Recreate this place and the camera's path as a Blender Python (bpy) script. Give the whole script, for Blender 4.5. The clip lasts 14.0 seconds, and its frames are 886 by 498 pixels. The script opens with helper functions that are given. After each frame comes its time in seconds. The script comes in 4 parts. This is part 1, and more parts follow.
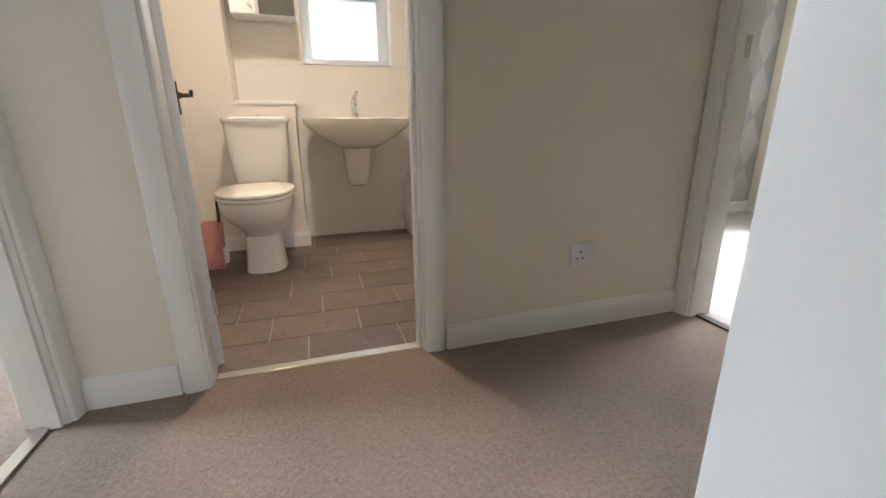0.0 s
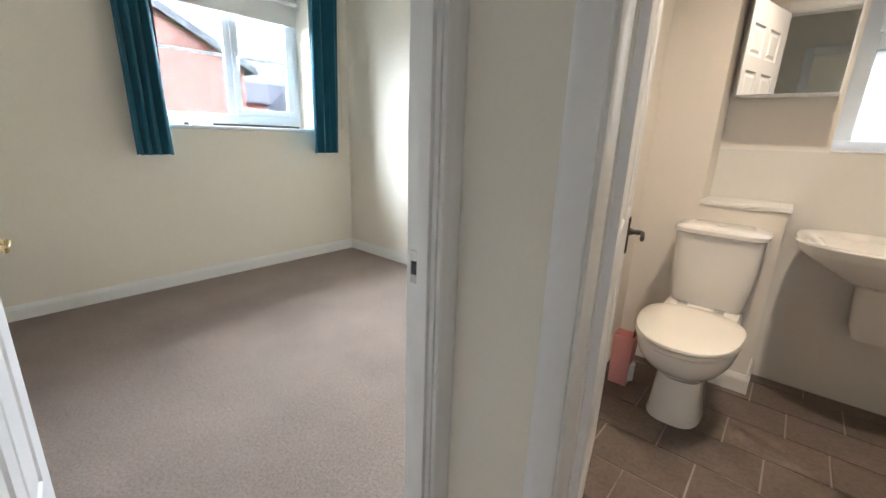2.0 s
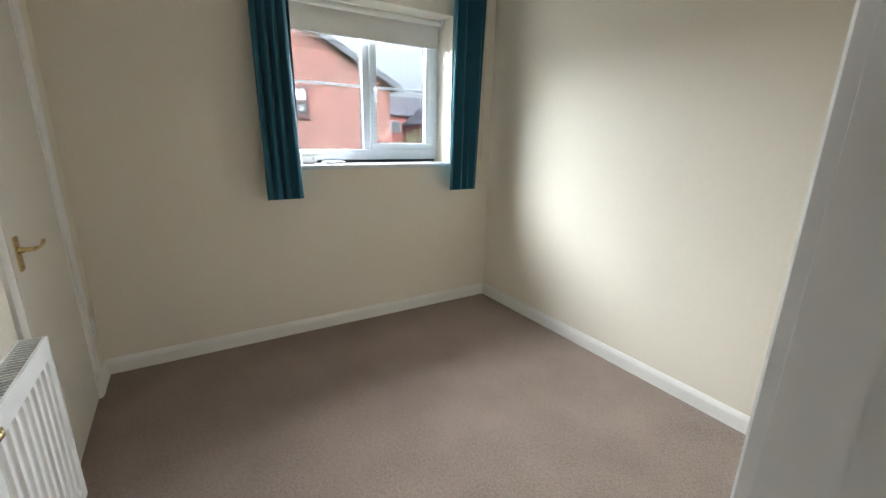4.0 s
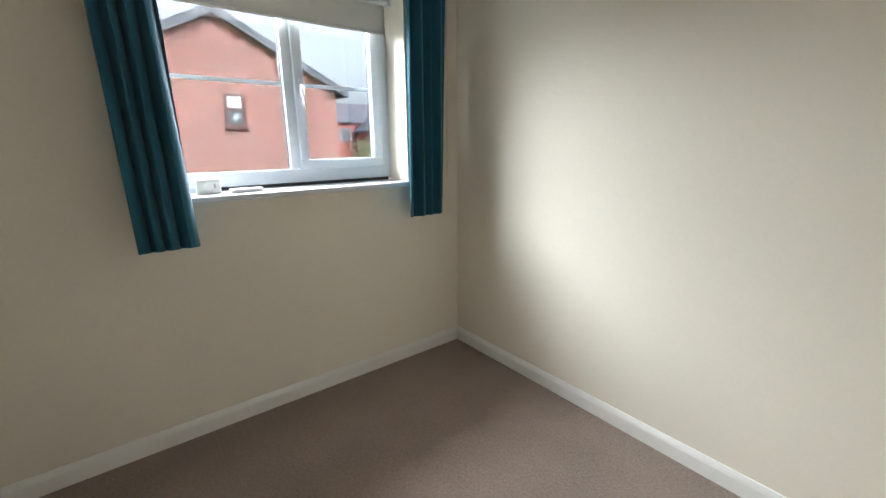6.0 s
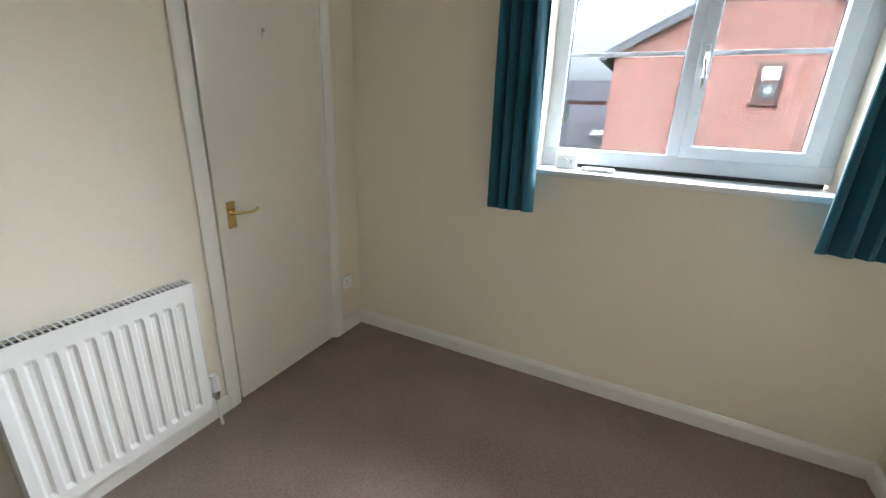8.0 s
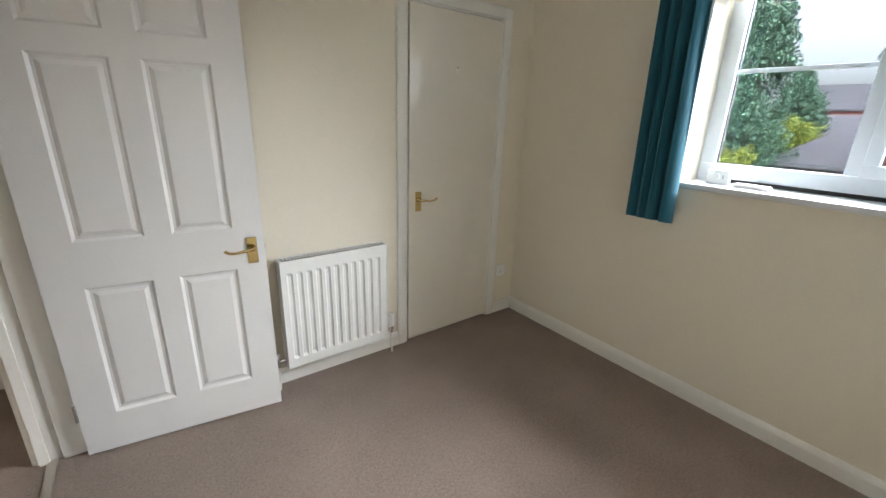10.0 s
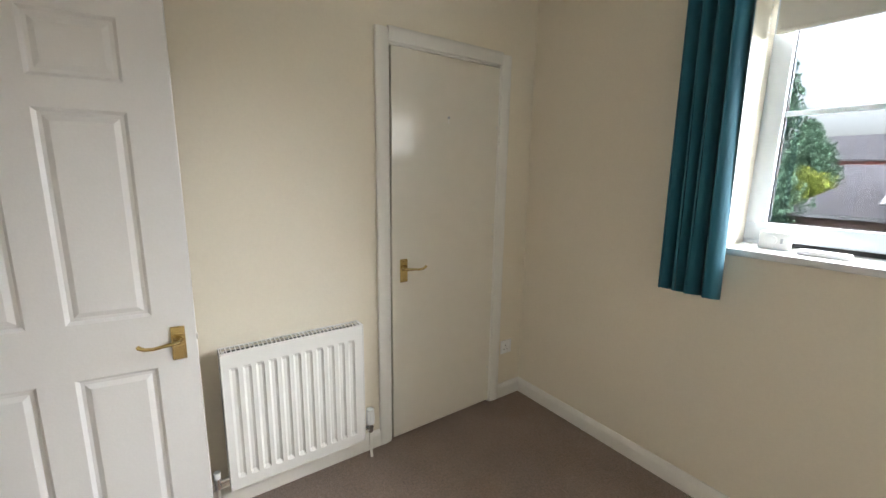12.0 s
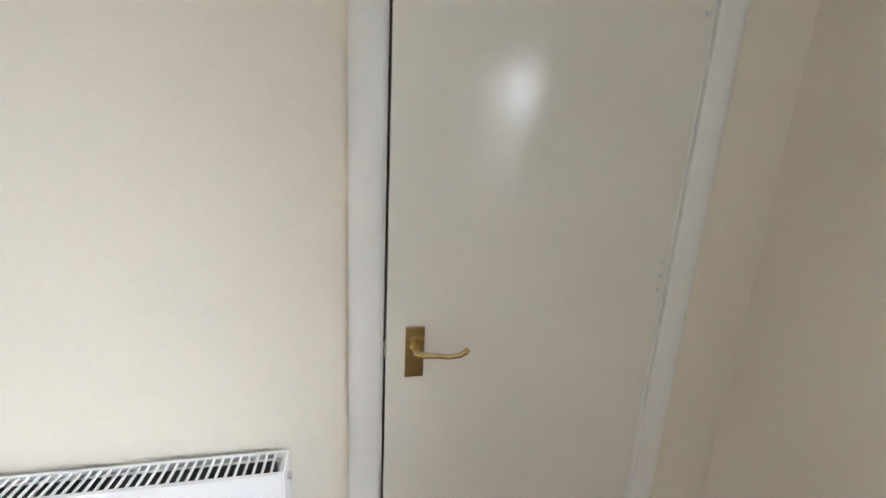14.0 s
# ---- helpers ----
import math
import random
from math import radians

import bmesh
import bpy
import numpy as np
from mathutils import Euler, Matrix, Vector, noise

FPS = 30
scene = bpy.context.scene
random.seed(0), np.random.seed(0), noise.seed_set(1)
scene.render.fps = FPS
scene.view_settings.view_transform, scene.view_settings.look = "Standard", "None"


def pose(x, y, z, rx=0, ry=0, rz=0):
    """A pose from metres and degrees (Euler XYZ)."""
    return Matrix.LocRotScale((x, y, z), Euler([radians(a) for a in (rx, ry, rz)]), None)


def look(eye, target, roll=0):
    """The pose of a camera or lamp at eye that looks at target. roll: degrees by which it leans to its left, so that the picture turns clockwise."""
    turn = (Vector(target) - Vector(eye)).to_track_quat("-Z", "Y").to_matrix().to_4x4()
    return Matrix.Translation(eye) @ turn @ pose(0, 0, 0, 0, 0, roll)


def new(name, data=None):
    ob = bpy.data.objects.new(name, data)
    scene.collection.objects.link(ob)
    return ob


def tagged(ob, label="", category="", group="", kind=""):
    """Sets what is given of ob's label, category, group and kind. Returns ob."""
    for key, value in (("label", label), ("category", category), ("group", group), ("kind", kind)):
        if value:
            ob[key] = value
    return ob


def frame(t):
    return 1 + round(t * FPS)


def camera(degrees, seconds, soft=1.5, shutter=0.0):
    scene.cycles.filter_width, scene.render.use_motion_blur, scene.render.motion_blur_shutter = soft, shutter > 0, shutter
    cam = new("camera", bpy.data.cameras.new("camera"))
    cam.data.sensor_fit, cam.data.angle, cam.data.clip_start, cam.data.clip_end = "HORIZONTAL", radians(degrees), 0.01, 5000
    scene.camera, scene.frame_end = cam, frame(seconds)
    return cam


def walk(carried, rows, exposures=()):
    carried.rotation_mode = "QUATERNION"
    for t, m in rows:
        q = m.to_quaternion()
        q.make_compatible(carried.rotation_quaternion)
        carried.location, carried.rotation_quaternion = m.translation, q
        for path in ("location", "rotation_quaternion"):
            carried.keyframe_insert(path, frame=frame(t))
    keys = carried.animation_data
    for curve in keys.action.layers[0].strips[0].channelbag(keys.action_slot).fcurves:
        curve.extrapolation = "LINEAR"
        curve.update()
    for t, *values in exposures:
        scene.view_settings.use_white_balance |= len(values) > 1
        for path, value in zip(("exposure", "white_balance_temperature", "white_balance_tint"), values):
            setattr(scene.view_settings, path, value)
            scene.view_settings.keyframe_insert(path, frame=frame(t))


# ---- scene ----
cam = camera(94.5, 14.0)
PATH = [
    (0, (0.315, 0.101, 0.716), (0.879, 1.935, 0.152), -0.6),
    (0.5, (0.407, 0.159, 0.859), (0.549, 2.079, 0.314), 0.1),
    (1, (0.402, 0.295, 0.929), (0.067, 2.192, 0.391), 1.0),
    (1.5, (0.319, 0.465, 1.051), (-0.489, 2.214, 0.514), 1.7),
    (2, (0.238, 0.57, 1.133), (-1.008, 2.039, 0.595), 2.0),
    (2.5, (0.162, 0.689, 1.238), (-1.418, 1.791, 0.7), 2.1),
    (2.7, (0.112, 0.732, 1.263), (-1.552, 1.712, 0.743), 1.9),
    (4.8, (-0.639, 1.017, 1.33), (-2.196, 2.146, 0.783), -1.1),
    (5, (-0.703, 1.039, 1.331), (-2.167, 2.278, 0.763), -1.3),
    (5.5, (-0.881, 1.127, 1.354), (-2.216, 2.506, 0.793), -1.1),
    (6, (-0.994, 1.306, 1.357), (-2.524, 2.493, 0.857), -0.6),
    (6.5, (-1.041, 1.487, 1.369), (-2.785, 2.317, 0.849), 0.7),
    (7, (-1.094, 1.703, 1.346), (-2.977, 2.039, 0.763), 1.0),
    (7.5, (-1.106, 1.841, 1.39), (-2.984, 1.575, 0.756), 1.5),
    (8, (-1.068, 2.003, 1.39), (-2.766, 1.164, 0.747), 2.3),
    (8.5, (-0.976, 2.112, 1.396), (-2.403, 0.881, 0.728), 2.6),
    (8.7, (-0.926, 2.145, 1.384), (-2.264, 0.823, 0.705), 2.7),
    (10.8, (-0.874, 2.547, 1.436), (-1.992, 0.977, 0.903), 0.9),
    (11, (-0.9, 2.516, 1.434), (-2.039, 0.942, 0.96), 0.9),
    (11.5, (-1.001, 2.399, 1.425), (-2.163, 0.818, 1.037), 0.8),
    (12, (-1.206, 2.168, 1.419), (-2.336, 0.56, 1.046), 0.9),
    (12.5, (-1.477, 1.946, 1.394), (-2.53, 0.294, 0.992), 1.4),
    (13, (-1.722, 1.743, 1.382), (-2.634, 0.02, 0.935), 2.2),
    (13.5, (-1.919, 1.479, 1.377), (-2.605, -0.334, 0.887), 3.2),
    (14, (-2.073, 1.225, 1.352), (-2.484, -0.665, 0.892), 3.0),
]
walk(cam, [(t, look(eye, target, roll)) for t, eye, target, roll in PATH], [(0.0, 6.05, 6050, 9), (0.8, 6.0, 6000, 9), (1.5, 5.9, 5900, 9), (2.5, 5.65, 5900, 9), (2.7, 5.6, 5950, 9), (4.8, 4.9, 6350, 10), (6.5, 4.92, 6300, 10), (7.0, 4.98, 6350, 10), (7.5, 5.05, 6650, 11), (8.0, 5.1, 6250, 10), (8.7, 5.15, 6300, 10), (11.0, 5.12, 6500, 11), (12.0, 5.2, 6700, 11), (13.0, 5.45, 7100, 13), (13.5, 5.56, 6600, 12), (14.0, 5.6, 6050, 14)])

# ---- world, sun, lamps ----
world = bpy.data.worlds.new("sky")
scene.world = world
world.use_nodes = True
wn, wl = world.node_tree.nodes, world.node_tree.links
sky = wn.new("ShaderNodeTexSky")
sky.sky_type, sky.sun_disc = "NISHITA", False
sky.sun_elevation, sky.sun_rotation = radians(48), radians(75)
sky.dust_density, sky.air_density = 6.0, 1.0
soften = wn.new("ShaderNodeHueSaturation")
soften.inputs["Saturation"].default_value = 0.35
wl.new(sky.outputs[0], soften.inputs["Color"])
wl.new(soften.outputs[0], wn["Background"].inputs["Color"])
wn["Background"].inputs["Strength"].default_value = 0.15


def lamp(name, kind, m, energy, color, size=0.1, size_y=None):
    data = bpy.data.lights.new(name, kind)
    data.energy, data.color = energy, color
    if kind == "AREA":
        data.shape = "RECTANGLE" if size_y else "DISK"
        data.size = size
        if size_y:
            data.size_y = size_y
    elif kind == "SUN":
        data.angle = radians(20)
    else:
        data.shadow_soft_size = size
    ob = new(name, data)
    ob.matrix_world = m
    return ob


SUN_DIR = Vector((math.sin(radians(75)) * math.cos(radians(48)), math.cos(radians(75)) * math.cos(radians(48)), math.sin(radians(48))))
lamp("sun", "SUN", look(SUN_DIR * 50, (0, 0, 0)), 0.4, (1.0, 0.97, 0.92))
# daylight lamps at the windows; bedroom_daylight is added outside, standing in for sky
lamp("bedroom_daylight", "AREA", look((-4.80, 1.95, 2.65), (-3.20, 2.05, 1.50)), 50.0, (0.88, 0.95, 1.0), 5.6, 1.4)
# extra lamp in the bedroom opening, added for the highlight on the cupboard door
lamp("cupboard_highlight_lamp", "AREA", look((-3.20, 2.08, 1.74), (-1.2, 2.0, 1.20)), 0.15, (0.92, 0.97, 1.0), 0.96, 0.36)
lamp("far_room_daylight", "AREA", look((3.86, 1.85, 1.50), (2.3, 1.35, 0.3)), 0.13, (0.90, 0.96, 1.0), 1.0, 1.0)
# added lamp in an unseen room behind, brightens the landing's left side
lamp("landing_fill_lamp", "AREA", look((1.42, -3.05, 1.50), (0.35, 0.6, 0.6)), 0.24, (0.93, 0.97, 1.0), 0.38, 1.0)
lamp("bathroom_daylight", "AREA", look((0.595, 3.145, 1.60), (0.595, 0, 1.60)), 0.022, (0.9, 0.96, 1.0), 0.42, 0.85)


# ---- materials ----
def node_mat(name):
    m = bpy.data.materials.new(name)
    m.use_nodes = True
    return m, m.node_tree.nodes, m.node_tree.links, m.node_tree.nodes["Principled BSDF"]


def surface(name, color, rough=0.6, metal=0.0, var=0.06, scale=6.0, fine=180.0, bump=0.15, coat=0.0, depth=0.002):
    """A plain surface with broad stains, fine grain and a light relief."""
    m, n, l, b = node_mat(name)
    co = n.new("ShaderNodeTexCoord")
    big, small = n.new("ShaderNodeTexNoise"), n.new("ShaderNodeTexNoise")
    big.inputs["Scale"].default_value, small.inputs["Scale"].default_value = scale, fine
    big.inputs["Detail"].default_value = 5
    ramp = n.new("ShaderNodeMapRange")
    ramp.inputs["To Min"].default_value, ramp.inputs["To Max"].default_value = 1 - var, 1 + var
    add = n.new("ShaderNodeMath")
    add.operation = "ADD"
    half = n.new("ShaderNodeMath")
    half.operation = "MULTIPLY"
    half.inputs[1].default_value = 0.5
    mul = n.new("ShaderNodeVectorMath")
    mul.operation = "SCALE"
    mul.inputs[0].default_value = color
    for t in (big, small):
        l.new(co.outputs["Object"], t.inputs["Vector"])
    l.new(big.outputs["Fac"], add.inputs[0])
    l.new(small.outputs["Fac"], add.inputs[1])
    l.new(add.outputs[0], half.inputs[0])
    l.new(half.outputs[0], ramp.inputs["Value"])
    ramp.inputs["From Min"].default_value, ramp.inputs["From Max"].default_value = 0.3, 0.7
    l.new(ramp.outputs[0], mul.inputs["Scale"])
    l.new(mul.outputs[0], b.inputs["Base Color"])
    bp = n.new("ShaderNodeBump")
    bp.inputs["Strength"].default_value, bp.inputs["Distance"].default_value = bump, depth
    l.new(small.outputs["Fac"], bp.inputs["Height"])
    l.new(bp.outputs[0], b.inputs["Normal"])
    b.inputs["Roughness"].default_value, b.inputs["Metallic"].default_value = rough, metal
    b.inputs["Coat Weight"].default_value = coat
    return m


def carpet_mat(name, color):
    """Short twisted pile: fine tufts, trodden patches."""
    m, n, l, b = node_mat(name)
    co = n.new("ShaderNodeTexCoord")
    tuft, clump, patch = (n.new("ShaderNodeTexNoise") for _ in range(3))
    for t, s, d in ((tuft, 480, 2), (clump, 95, 5), (patch, 3.2, 4)):
        t.inputs["Scale"].default_value, t.inputs["Detail"].default_value = s, d
        l.new(co.outputs["Object"], t.inputs["Vector"])
    r1 = n.new("ShaderNodeMapRange")
    r1.inputs["From Min"].default_value, r1.inputs["From Max"].default_value = 0.3, 0.7
    r1.inputs["To Min"].default_value, r1.inputs["To Max"].default_value = 0.48, 1.52
    r2 = n.new("ShaderNodeMapRange")
    r2.inputs["From Min"].default_value, r2.inputs["From Max"].default_value = 0.3, 0.7
    r2.inputs["To Min"].default_value, r2.inputs["To Max"].default_value = 0.78, 1.22
    r3 = n.new("ShaderNodeMapRange")
    r3.inputs["From Min"].default_value, r3.inputs["From Max"].default_value = 0.3, 0.7
    r3.inputs["To Min"].default_value, r3.inputs["To Max"].default_value = 0.88, 1.12
    l.new(tuft.outputs["Fac"], r1.inputs["Value"])
    l.new(clump.outputs["Fac"], r2.inputs["Value"])
    l.new(patch.outputs["Fac"], r3.inputs["Value"])
    a, c = n.new("ShaderNodeMath"), n.new("ShaderNodeMath")
    a.operation = c.operation = "MULTIPLY"
    l.new(r1.outputs[0], a.inputs[0])
    l.new(r2.outputs[0], a.inputs[1])
    l.new(a.outputs[0], c.inputs[0])
    l.new(r3.outputs[0], c.inputs[1])
    mul = n.new("ShaderNodeVectorMath")
    mul.operation = "SCALE"
    mul.inputs[0].default_value = color
    l.new(c.outputs[0], mul.inputs["Scale"])
    l.new(mul.outputs[0], b.inputs["Base Color"])
    bp = n.new("ShaderNodeBump")
    bp.inputs["Strength"].default_value, bp.inputs["Distance"].default_value = 0.6, 0.005
    l.new(a.outputs[0], bp.inputs["Height"])
    l.new(bp.outputs[0], b.inputs["Normal"])
    b.inputs["Roughness"].default_value = 1.0
    b.inputs["Specular IOR Level"].default_value = 0.1
    b.inputs["Sheen Weight"].default_value = 0.25
    return m


def piece_mat(name, color, spread, rough, scale, var, bump=0.2):
    """For single pieces: each has its own tone by Object Info's Random and by island."""
    m = surface(name, color, rough, 0, var, scale, scale * 9, bump)
    n, l = m.node_tree.nodes, m.node_tree.links
    b = n["Principled BSDF"]
    link = b.inputs["Base Color"].links[0].from_socket
    info, geo = n.new("ShaderNodeObjectInfo"), n.new("ShaderNodeNewGeometry")
    add = n.new("ShaderNodeMath")
    add.operation = "ADD"
    l.new(info.outputs["Random"], add.inputs[0])
    l.new(geo.outputs["Random Per Island"], add.inputs[1])
    fr = n.new("ShaderNodeMath")
    fr.operation = "FRACT"
    l.new(add.outputs[0], fr.inputs[0])
    mr = n.new("ShaderNodeMapRange")
    mr.inputs["To Min"].default_value, mr.inputs["To Max"].default_value = 1 - spread, 1 + spread
    l.new(fr.outputs[0], mr.inputs["Value"])
    sc = n.new("ShaderNodeVectorMath")
    sc.operation = "SCALE"
    l.new(link, sc.inputs[0])
    l.new(mr.outputs[0], sc.inputs["Scale"])
    l.new(sc.outputs[0], b.inputs["Base Color"])
    return m


def pane_mat(name, gloss=0.07, tint=(1, 1, 1, 1)):
    m = bpy.data.materials.new(name)
    m.use_nodes = True
    n, l = m.node_tree.nodes, m.node_tree.links
    n.remove(n["Principled BSDF"])
    tr, gl, mix = n.new("ShaderNodeBsdfTransparent"), n.new("ShaderNodeBsdfGlossy"), n.new("ShaderNodeMixShader")
    tr.inputs["Color"].default_value = tint
    gl.inputs["Roughness"].default_value = 0.02
    mix.inputs[0].default_value = gloss
    l.new(tr.outputs[0], mix.inputs[1])
    l.new(gl.outputs[0], mix.inputs[2])
    l.new(mix.outputs[0], n["Material Output"].inputs["Surface"])
    return m


def frosted_mat(name):
    m = bpy.data.materials.new(name)
    m.use_nodes = True
    n, l = m.node_tree.nodes, m.node_tree.links
    n.remove(n["Principled BSDF"])
    tr, gl, mix = n.new("ShaderNodeBsdfTranslucent"), n.new("ShaderNodeBsdfGlass"), n.new("ShaderNodeMixShader")
    tr.inputs["Color"].default_value = (0.17, 0.165, 0.165, 1)
    gl.inputs["Color"].default_value = (0.33, 0.325, 0.325, 1)
    gl.inputs["Roughness"].default_value = 0.35
    noise_t, bp = n.new("ShaderNodeTexNoise"), n.new("ShaderNodeBump")
    noise_t.inputs["Scale"].default_value = 60
    bp.inputs["Strength"].default_value = 0.4
    l.new(noise_t.outputs["Fac"], bp.inputs["Height"])
    l.new(bp.outputs[0], gl.inputs["Normal"])
    mix.inputs[0].default_value = 0.5
    l.new(tr.outputs[0], mix.inputs[1])
    l.new(gl.outputs[0], mix.inputs[2])
    l.new(mix.outputs[0], n["Material Output"].inputs["Surface"])
    return m


def glow_mat(name, color, strength):
    m, n, l, b = node_mat(name)
    b.inputs["Emission Color"].default_value = (*color, 1)
    b.inputs["Emission Strength"].default_value = strength
    return m


CREAM = surface("cream_emulsion", (0.775, 0.712, 0.598), 0.75, var=0.025, scale=1.5, fine=90, bump=0.12)
BATH_PAINT = surface("warm_white_emulsion", (0.80, 0.75, 0.68), 0.7, var=0.02, scale=2, fine=90, bump=0.1)
CEIL = surface("white_ceiling_paint", (0.8, 0.79, 0.76), 0.8, var=0.02, bump=0.2)
GLOSSW = surface("white_gloss_woodwork", (0.80, 0.78, 0.74), 0.28, var=0.02, scale=4, fine=60, bump=0.05)
DOORW = surface("white_satin_door", (0.80, 0.79, 0.79), 0.38, var=0.02, scale=5, fine=120, bump=0.12)
CUPD = surface("cream_gloss_door", (0.79, 0.75, 0.67), 0.13, var=0.02, scale=2.5, fine=14, bump=0.08)
CUPD.node_tree.nodes["Principled BSDF"].inputs["Specular IOR Level"].default_value = 0.5
CARPET = carpet_mat("taupe_carpet", (0.295, 0.219, 0.178))
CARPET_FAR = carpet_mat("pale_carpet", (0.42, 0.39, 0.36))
PVC = surface("white_upvc", (0.66, 0.71, 0.77), 0.3, var=0.015, fine=40, bump=0.02)
GASKET = surface("black_gasket", (0.02, 0.02, 0.022), 0.6)
SILLW = surface("white_gloss_sill", (0.70, 0.70, 0.70), 0.25, var=0.03)
# grey tint dims the outdoor view; panes cast no shadow, so daylight enters undimmed
PANE = pane_mat("dimming_pane", 0.025, (0.27, 0.28, 0.29, 1))
SCREEN = pane_mat("screen_glass", 0.12, (0.95, 0.97, 0.96, 1))
FROST = frosted_mat("frosted_pane")
TEAL = surface("teal_curtain_cloth", (0.006, 0.100, 0.150), 0.8, var=0.12, scale=8, fine=500, bump=0.25)
TEAL.node_tree.nodes["Principled BSDF"].inputs["Sheen Weight"].default_value = 0.15
BLIND = surface("off_white_blind_cloth", (0.66, 0.63, 0.58), 0.85, var=0.03, fine=400, bump=0.2)
BRASS = surface("polished_brass", (0.62, 0.48, 0.22), 0.17, 1.0, var=0.1, scale=20)
STEEL = surface("satin_steel", (0.55, 0.52, 0.48), 0.3, 1.0, var=0.08)
CHROME = surface("chrome", (0.75, 0.75, 0.76), 0.08, 1.0, var=0.02)
DARKM = surface("dark_bronze", (0.06, 0.05, 0.045), 0.4, 0.6)
RADW = surface("white_radiator_enamel", (0.78, 0.775, 0.76), 0.25, var=0.015, bump=0.03)
# near-black that puts the shade of holes and gaps into the colour
GAP_SHADE = surface("gap_shade", (0.03, 0.028, 0.026), 0.8)
PLASTIC = surface("white_plastic", (0.82, 0.82, 0.82), 0.35, var=0.01, bump=0.02)
PLAST_GREY = surface("grey_plastic", (0.45, 0.47, 0.5), 0.4, var=0.02)
CERAMIC = surface("white_ceramic", (0.84, 0.82, 0.78), 0.08, var=0.01, bump=0.0, coat=0.5)
SEATW = surface("white_seat_plastic", (0.84, 0.80, 0.73), 0.2, var=0.01, bump=0.0)
PANELW = surface("white_wall_panel", (0.80, 0.78, 0.74), 0.18, var=0.015, fine=40, bump=0.02)
PINK = surface("pink_plastic", (0.72, 0.33, 0.30), 0.45, var=0.05)
MIRROR = surface("mirror_glass", (0.9, 0.91, 0.9), 0.01, 1.0, var=0.0, bump=0.0)
TILE = piece_mat("stone_floor_tile", (0.165, 0.128, 0.107), 0.18, 0.45, 7, 0.32)
GROUT = surface("pale_grout", (0.34, 0.30, 0.26), 0.9, var=0.1)
BRICK = piece_mat("red_brick", (0.29, 0.10, 0.08), 0.32, 0.9, 2.0, 0.2)
MORTAR = surface("mortar", (0.68, 0.58, 0.52), 0.95, var=0.1)
SLATE = piece_mat("grey_roof_tile", (0.10, 0.10, 0.115), 0.2, 0.8, 6, 0.2)
BARGE = surface("grey_bargeboard", (0.13, 0.14, 0.16), 0.6)
BROWN_FR = surface("brown_window_frame", (0.11, 0.055, 0.05), 0.5)
DARKGLASS = surface("dark_window_glass", (0.10, 0.12, 0.13), 0.08)
NETC = surface("white_net_curtain", (0.75, 0.76, 0.78), 0.7)
GRASS = surface("grass", (0.06, 0.10, 0.03), 0.95, var=0.3, scale=2, fine=50)
ASPHALT = surface("asphalt", (0.06, 0.06, 0.06), 0.9, var=0.15)
CONIFER = piece_mat("conifer_leaf", (0.095, 0.19, 0.125), 0.4, 0.8, 5, 0.3)
SHRUB = piece_mat("yellow_green_leaf", (0.22, 0.27, 0.04), 0.4, 0.8, 5, 0.3)
BUSH = piece_mat("pale_green_leaf", (0.20, 0.24, 0.12), 0.4, 0.8, 5, 0.3)
BARK = surface("bark", (0.12, 0.085, 0.06), 0.95, var=0.2)
BROWN_WALL = surface("brown_painted_wall", (0.16, 0.10, 0.10), 0.8, var=0.1)
RENDERW = surface("white_render", (0.7, 0.69, 0.66), 0.9)


def wallpaper_mat():
    m, n, l, b = node_mat("diamond_wallpaper")
    co, mp = n.new("ShaderNodeTexCoord"), n.new("ShaderNodeMapping")
    mp.inputs["Rotation"].default_value = (radians(90), 0, 0)
    mp.inputs["Scale"].default_value = (6.0, 6.0, 3.6)
    rot = n.new("ShaderNodeMapping")
    rot.inputs["Rotation"].default_value = (0, 0, radians(45))
    ch = n.new("ShaderNodeTexChecker")
    ch.inputs["Scale"].default_value = 1.0
    ch.inputs["Color1"].default_value = (0.50, 0.46, 0.42, 1)
    ch.inputs["Color2"].default_value = (0.39, 0.36, 0.335, 1)
    l.new(co.outputs["Object"], mp.inputs["Vector"])
    l.new(mp.outputs[0], rot.inputs["Vector"])
    l.new(rot.outputs[0], ch.inputs["Vector"])
    l.new(ch.outputs["Color"], b.inputs["Base Color"])
    b.inputs["Roughness"].default_value = 0.6
    return m


WALLPAPER = wallpaper_mat()


# ---- mesh helpers ----
def box(bm, x0, x1, y0, y1, z0, z1, bevel=0.0):
    r = bmesh.ops.create_cube(bm, size=1)
    vs = r["verts"]
    for v in vs:
        v.co = Vector(((x0 + x1) / 2 + v.co.x * (x1 - x0), (y0 + y1) / 2 + v.co.y * (y1 - y0), (z0 + z1) / 2 + v.co.z * (z1 - z0)))
    if bevel > 0:
        es = list({e for v in vs for e in v.link_edges})
        bmesh.ops.bevel(bm, geom=es, offset=bevel, segments=2, affect="EDGES", profile=0.5)
    return bm


def boxm(*a, bevel=0.0):
    return box(bmesh.new(), *a, bevel=bevel)


def cyl(bm, p, q, r, seg=16, r2=None):
    p, q = Vector(p), Vector(q)
    d = q - p
    m = Matrix.Translation((p + q) / 2) @ d.to_track_quat("Z", "Y").to_matrix().to_4x4()
    bmesh.ops.create_cone(bm, cap_ends=True, segments=seg, radius1=r, radius2=r if r2 is None else r2, depth=d.length, matrix=m)
    return bm


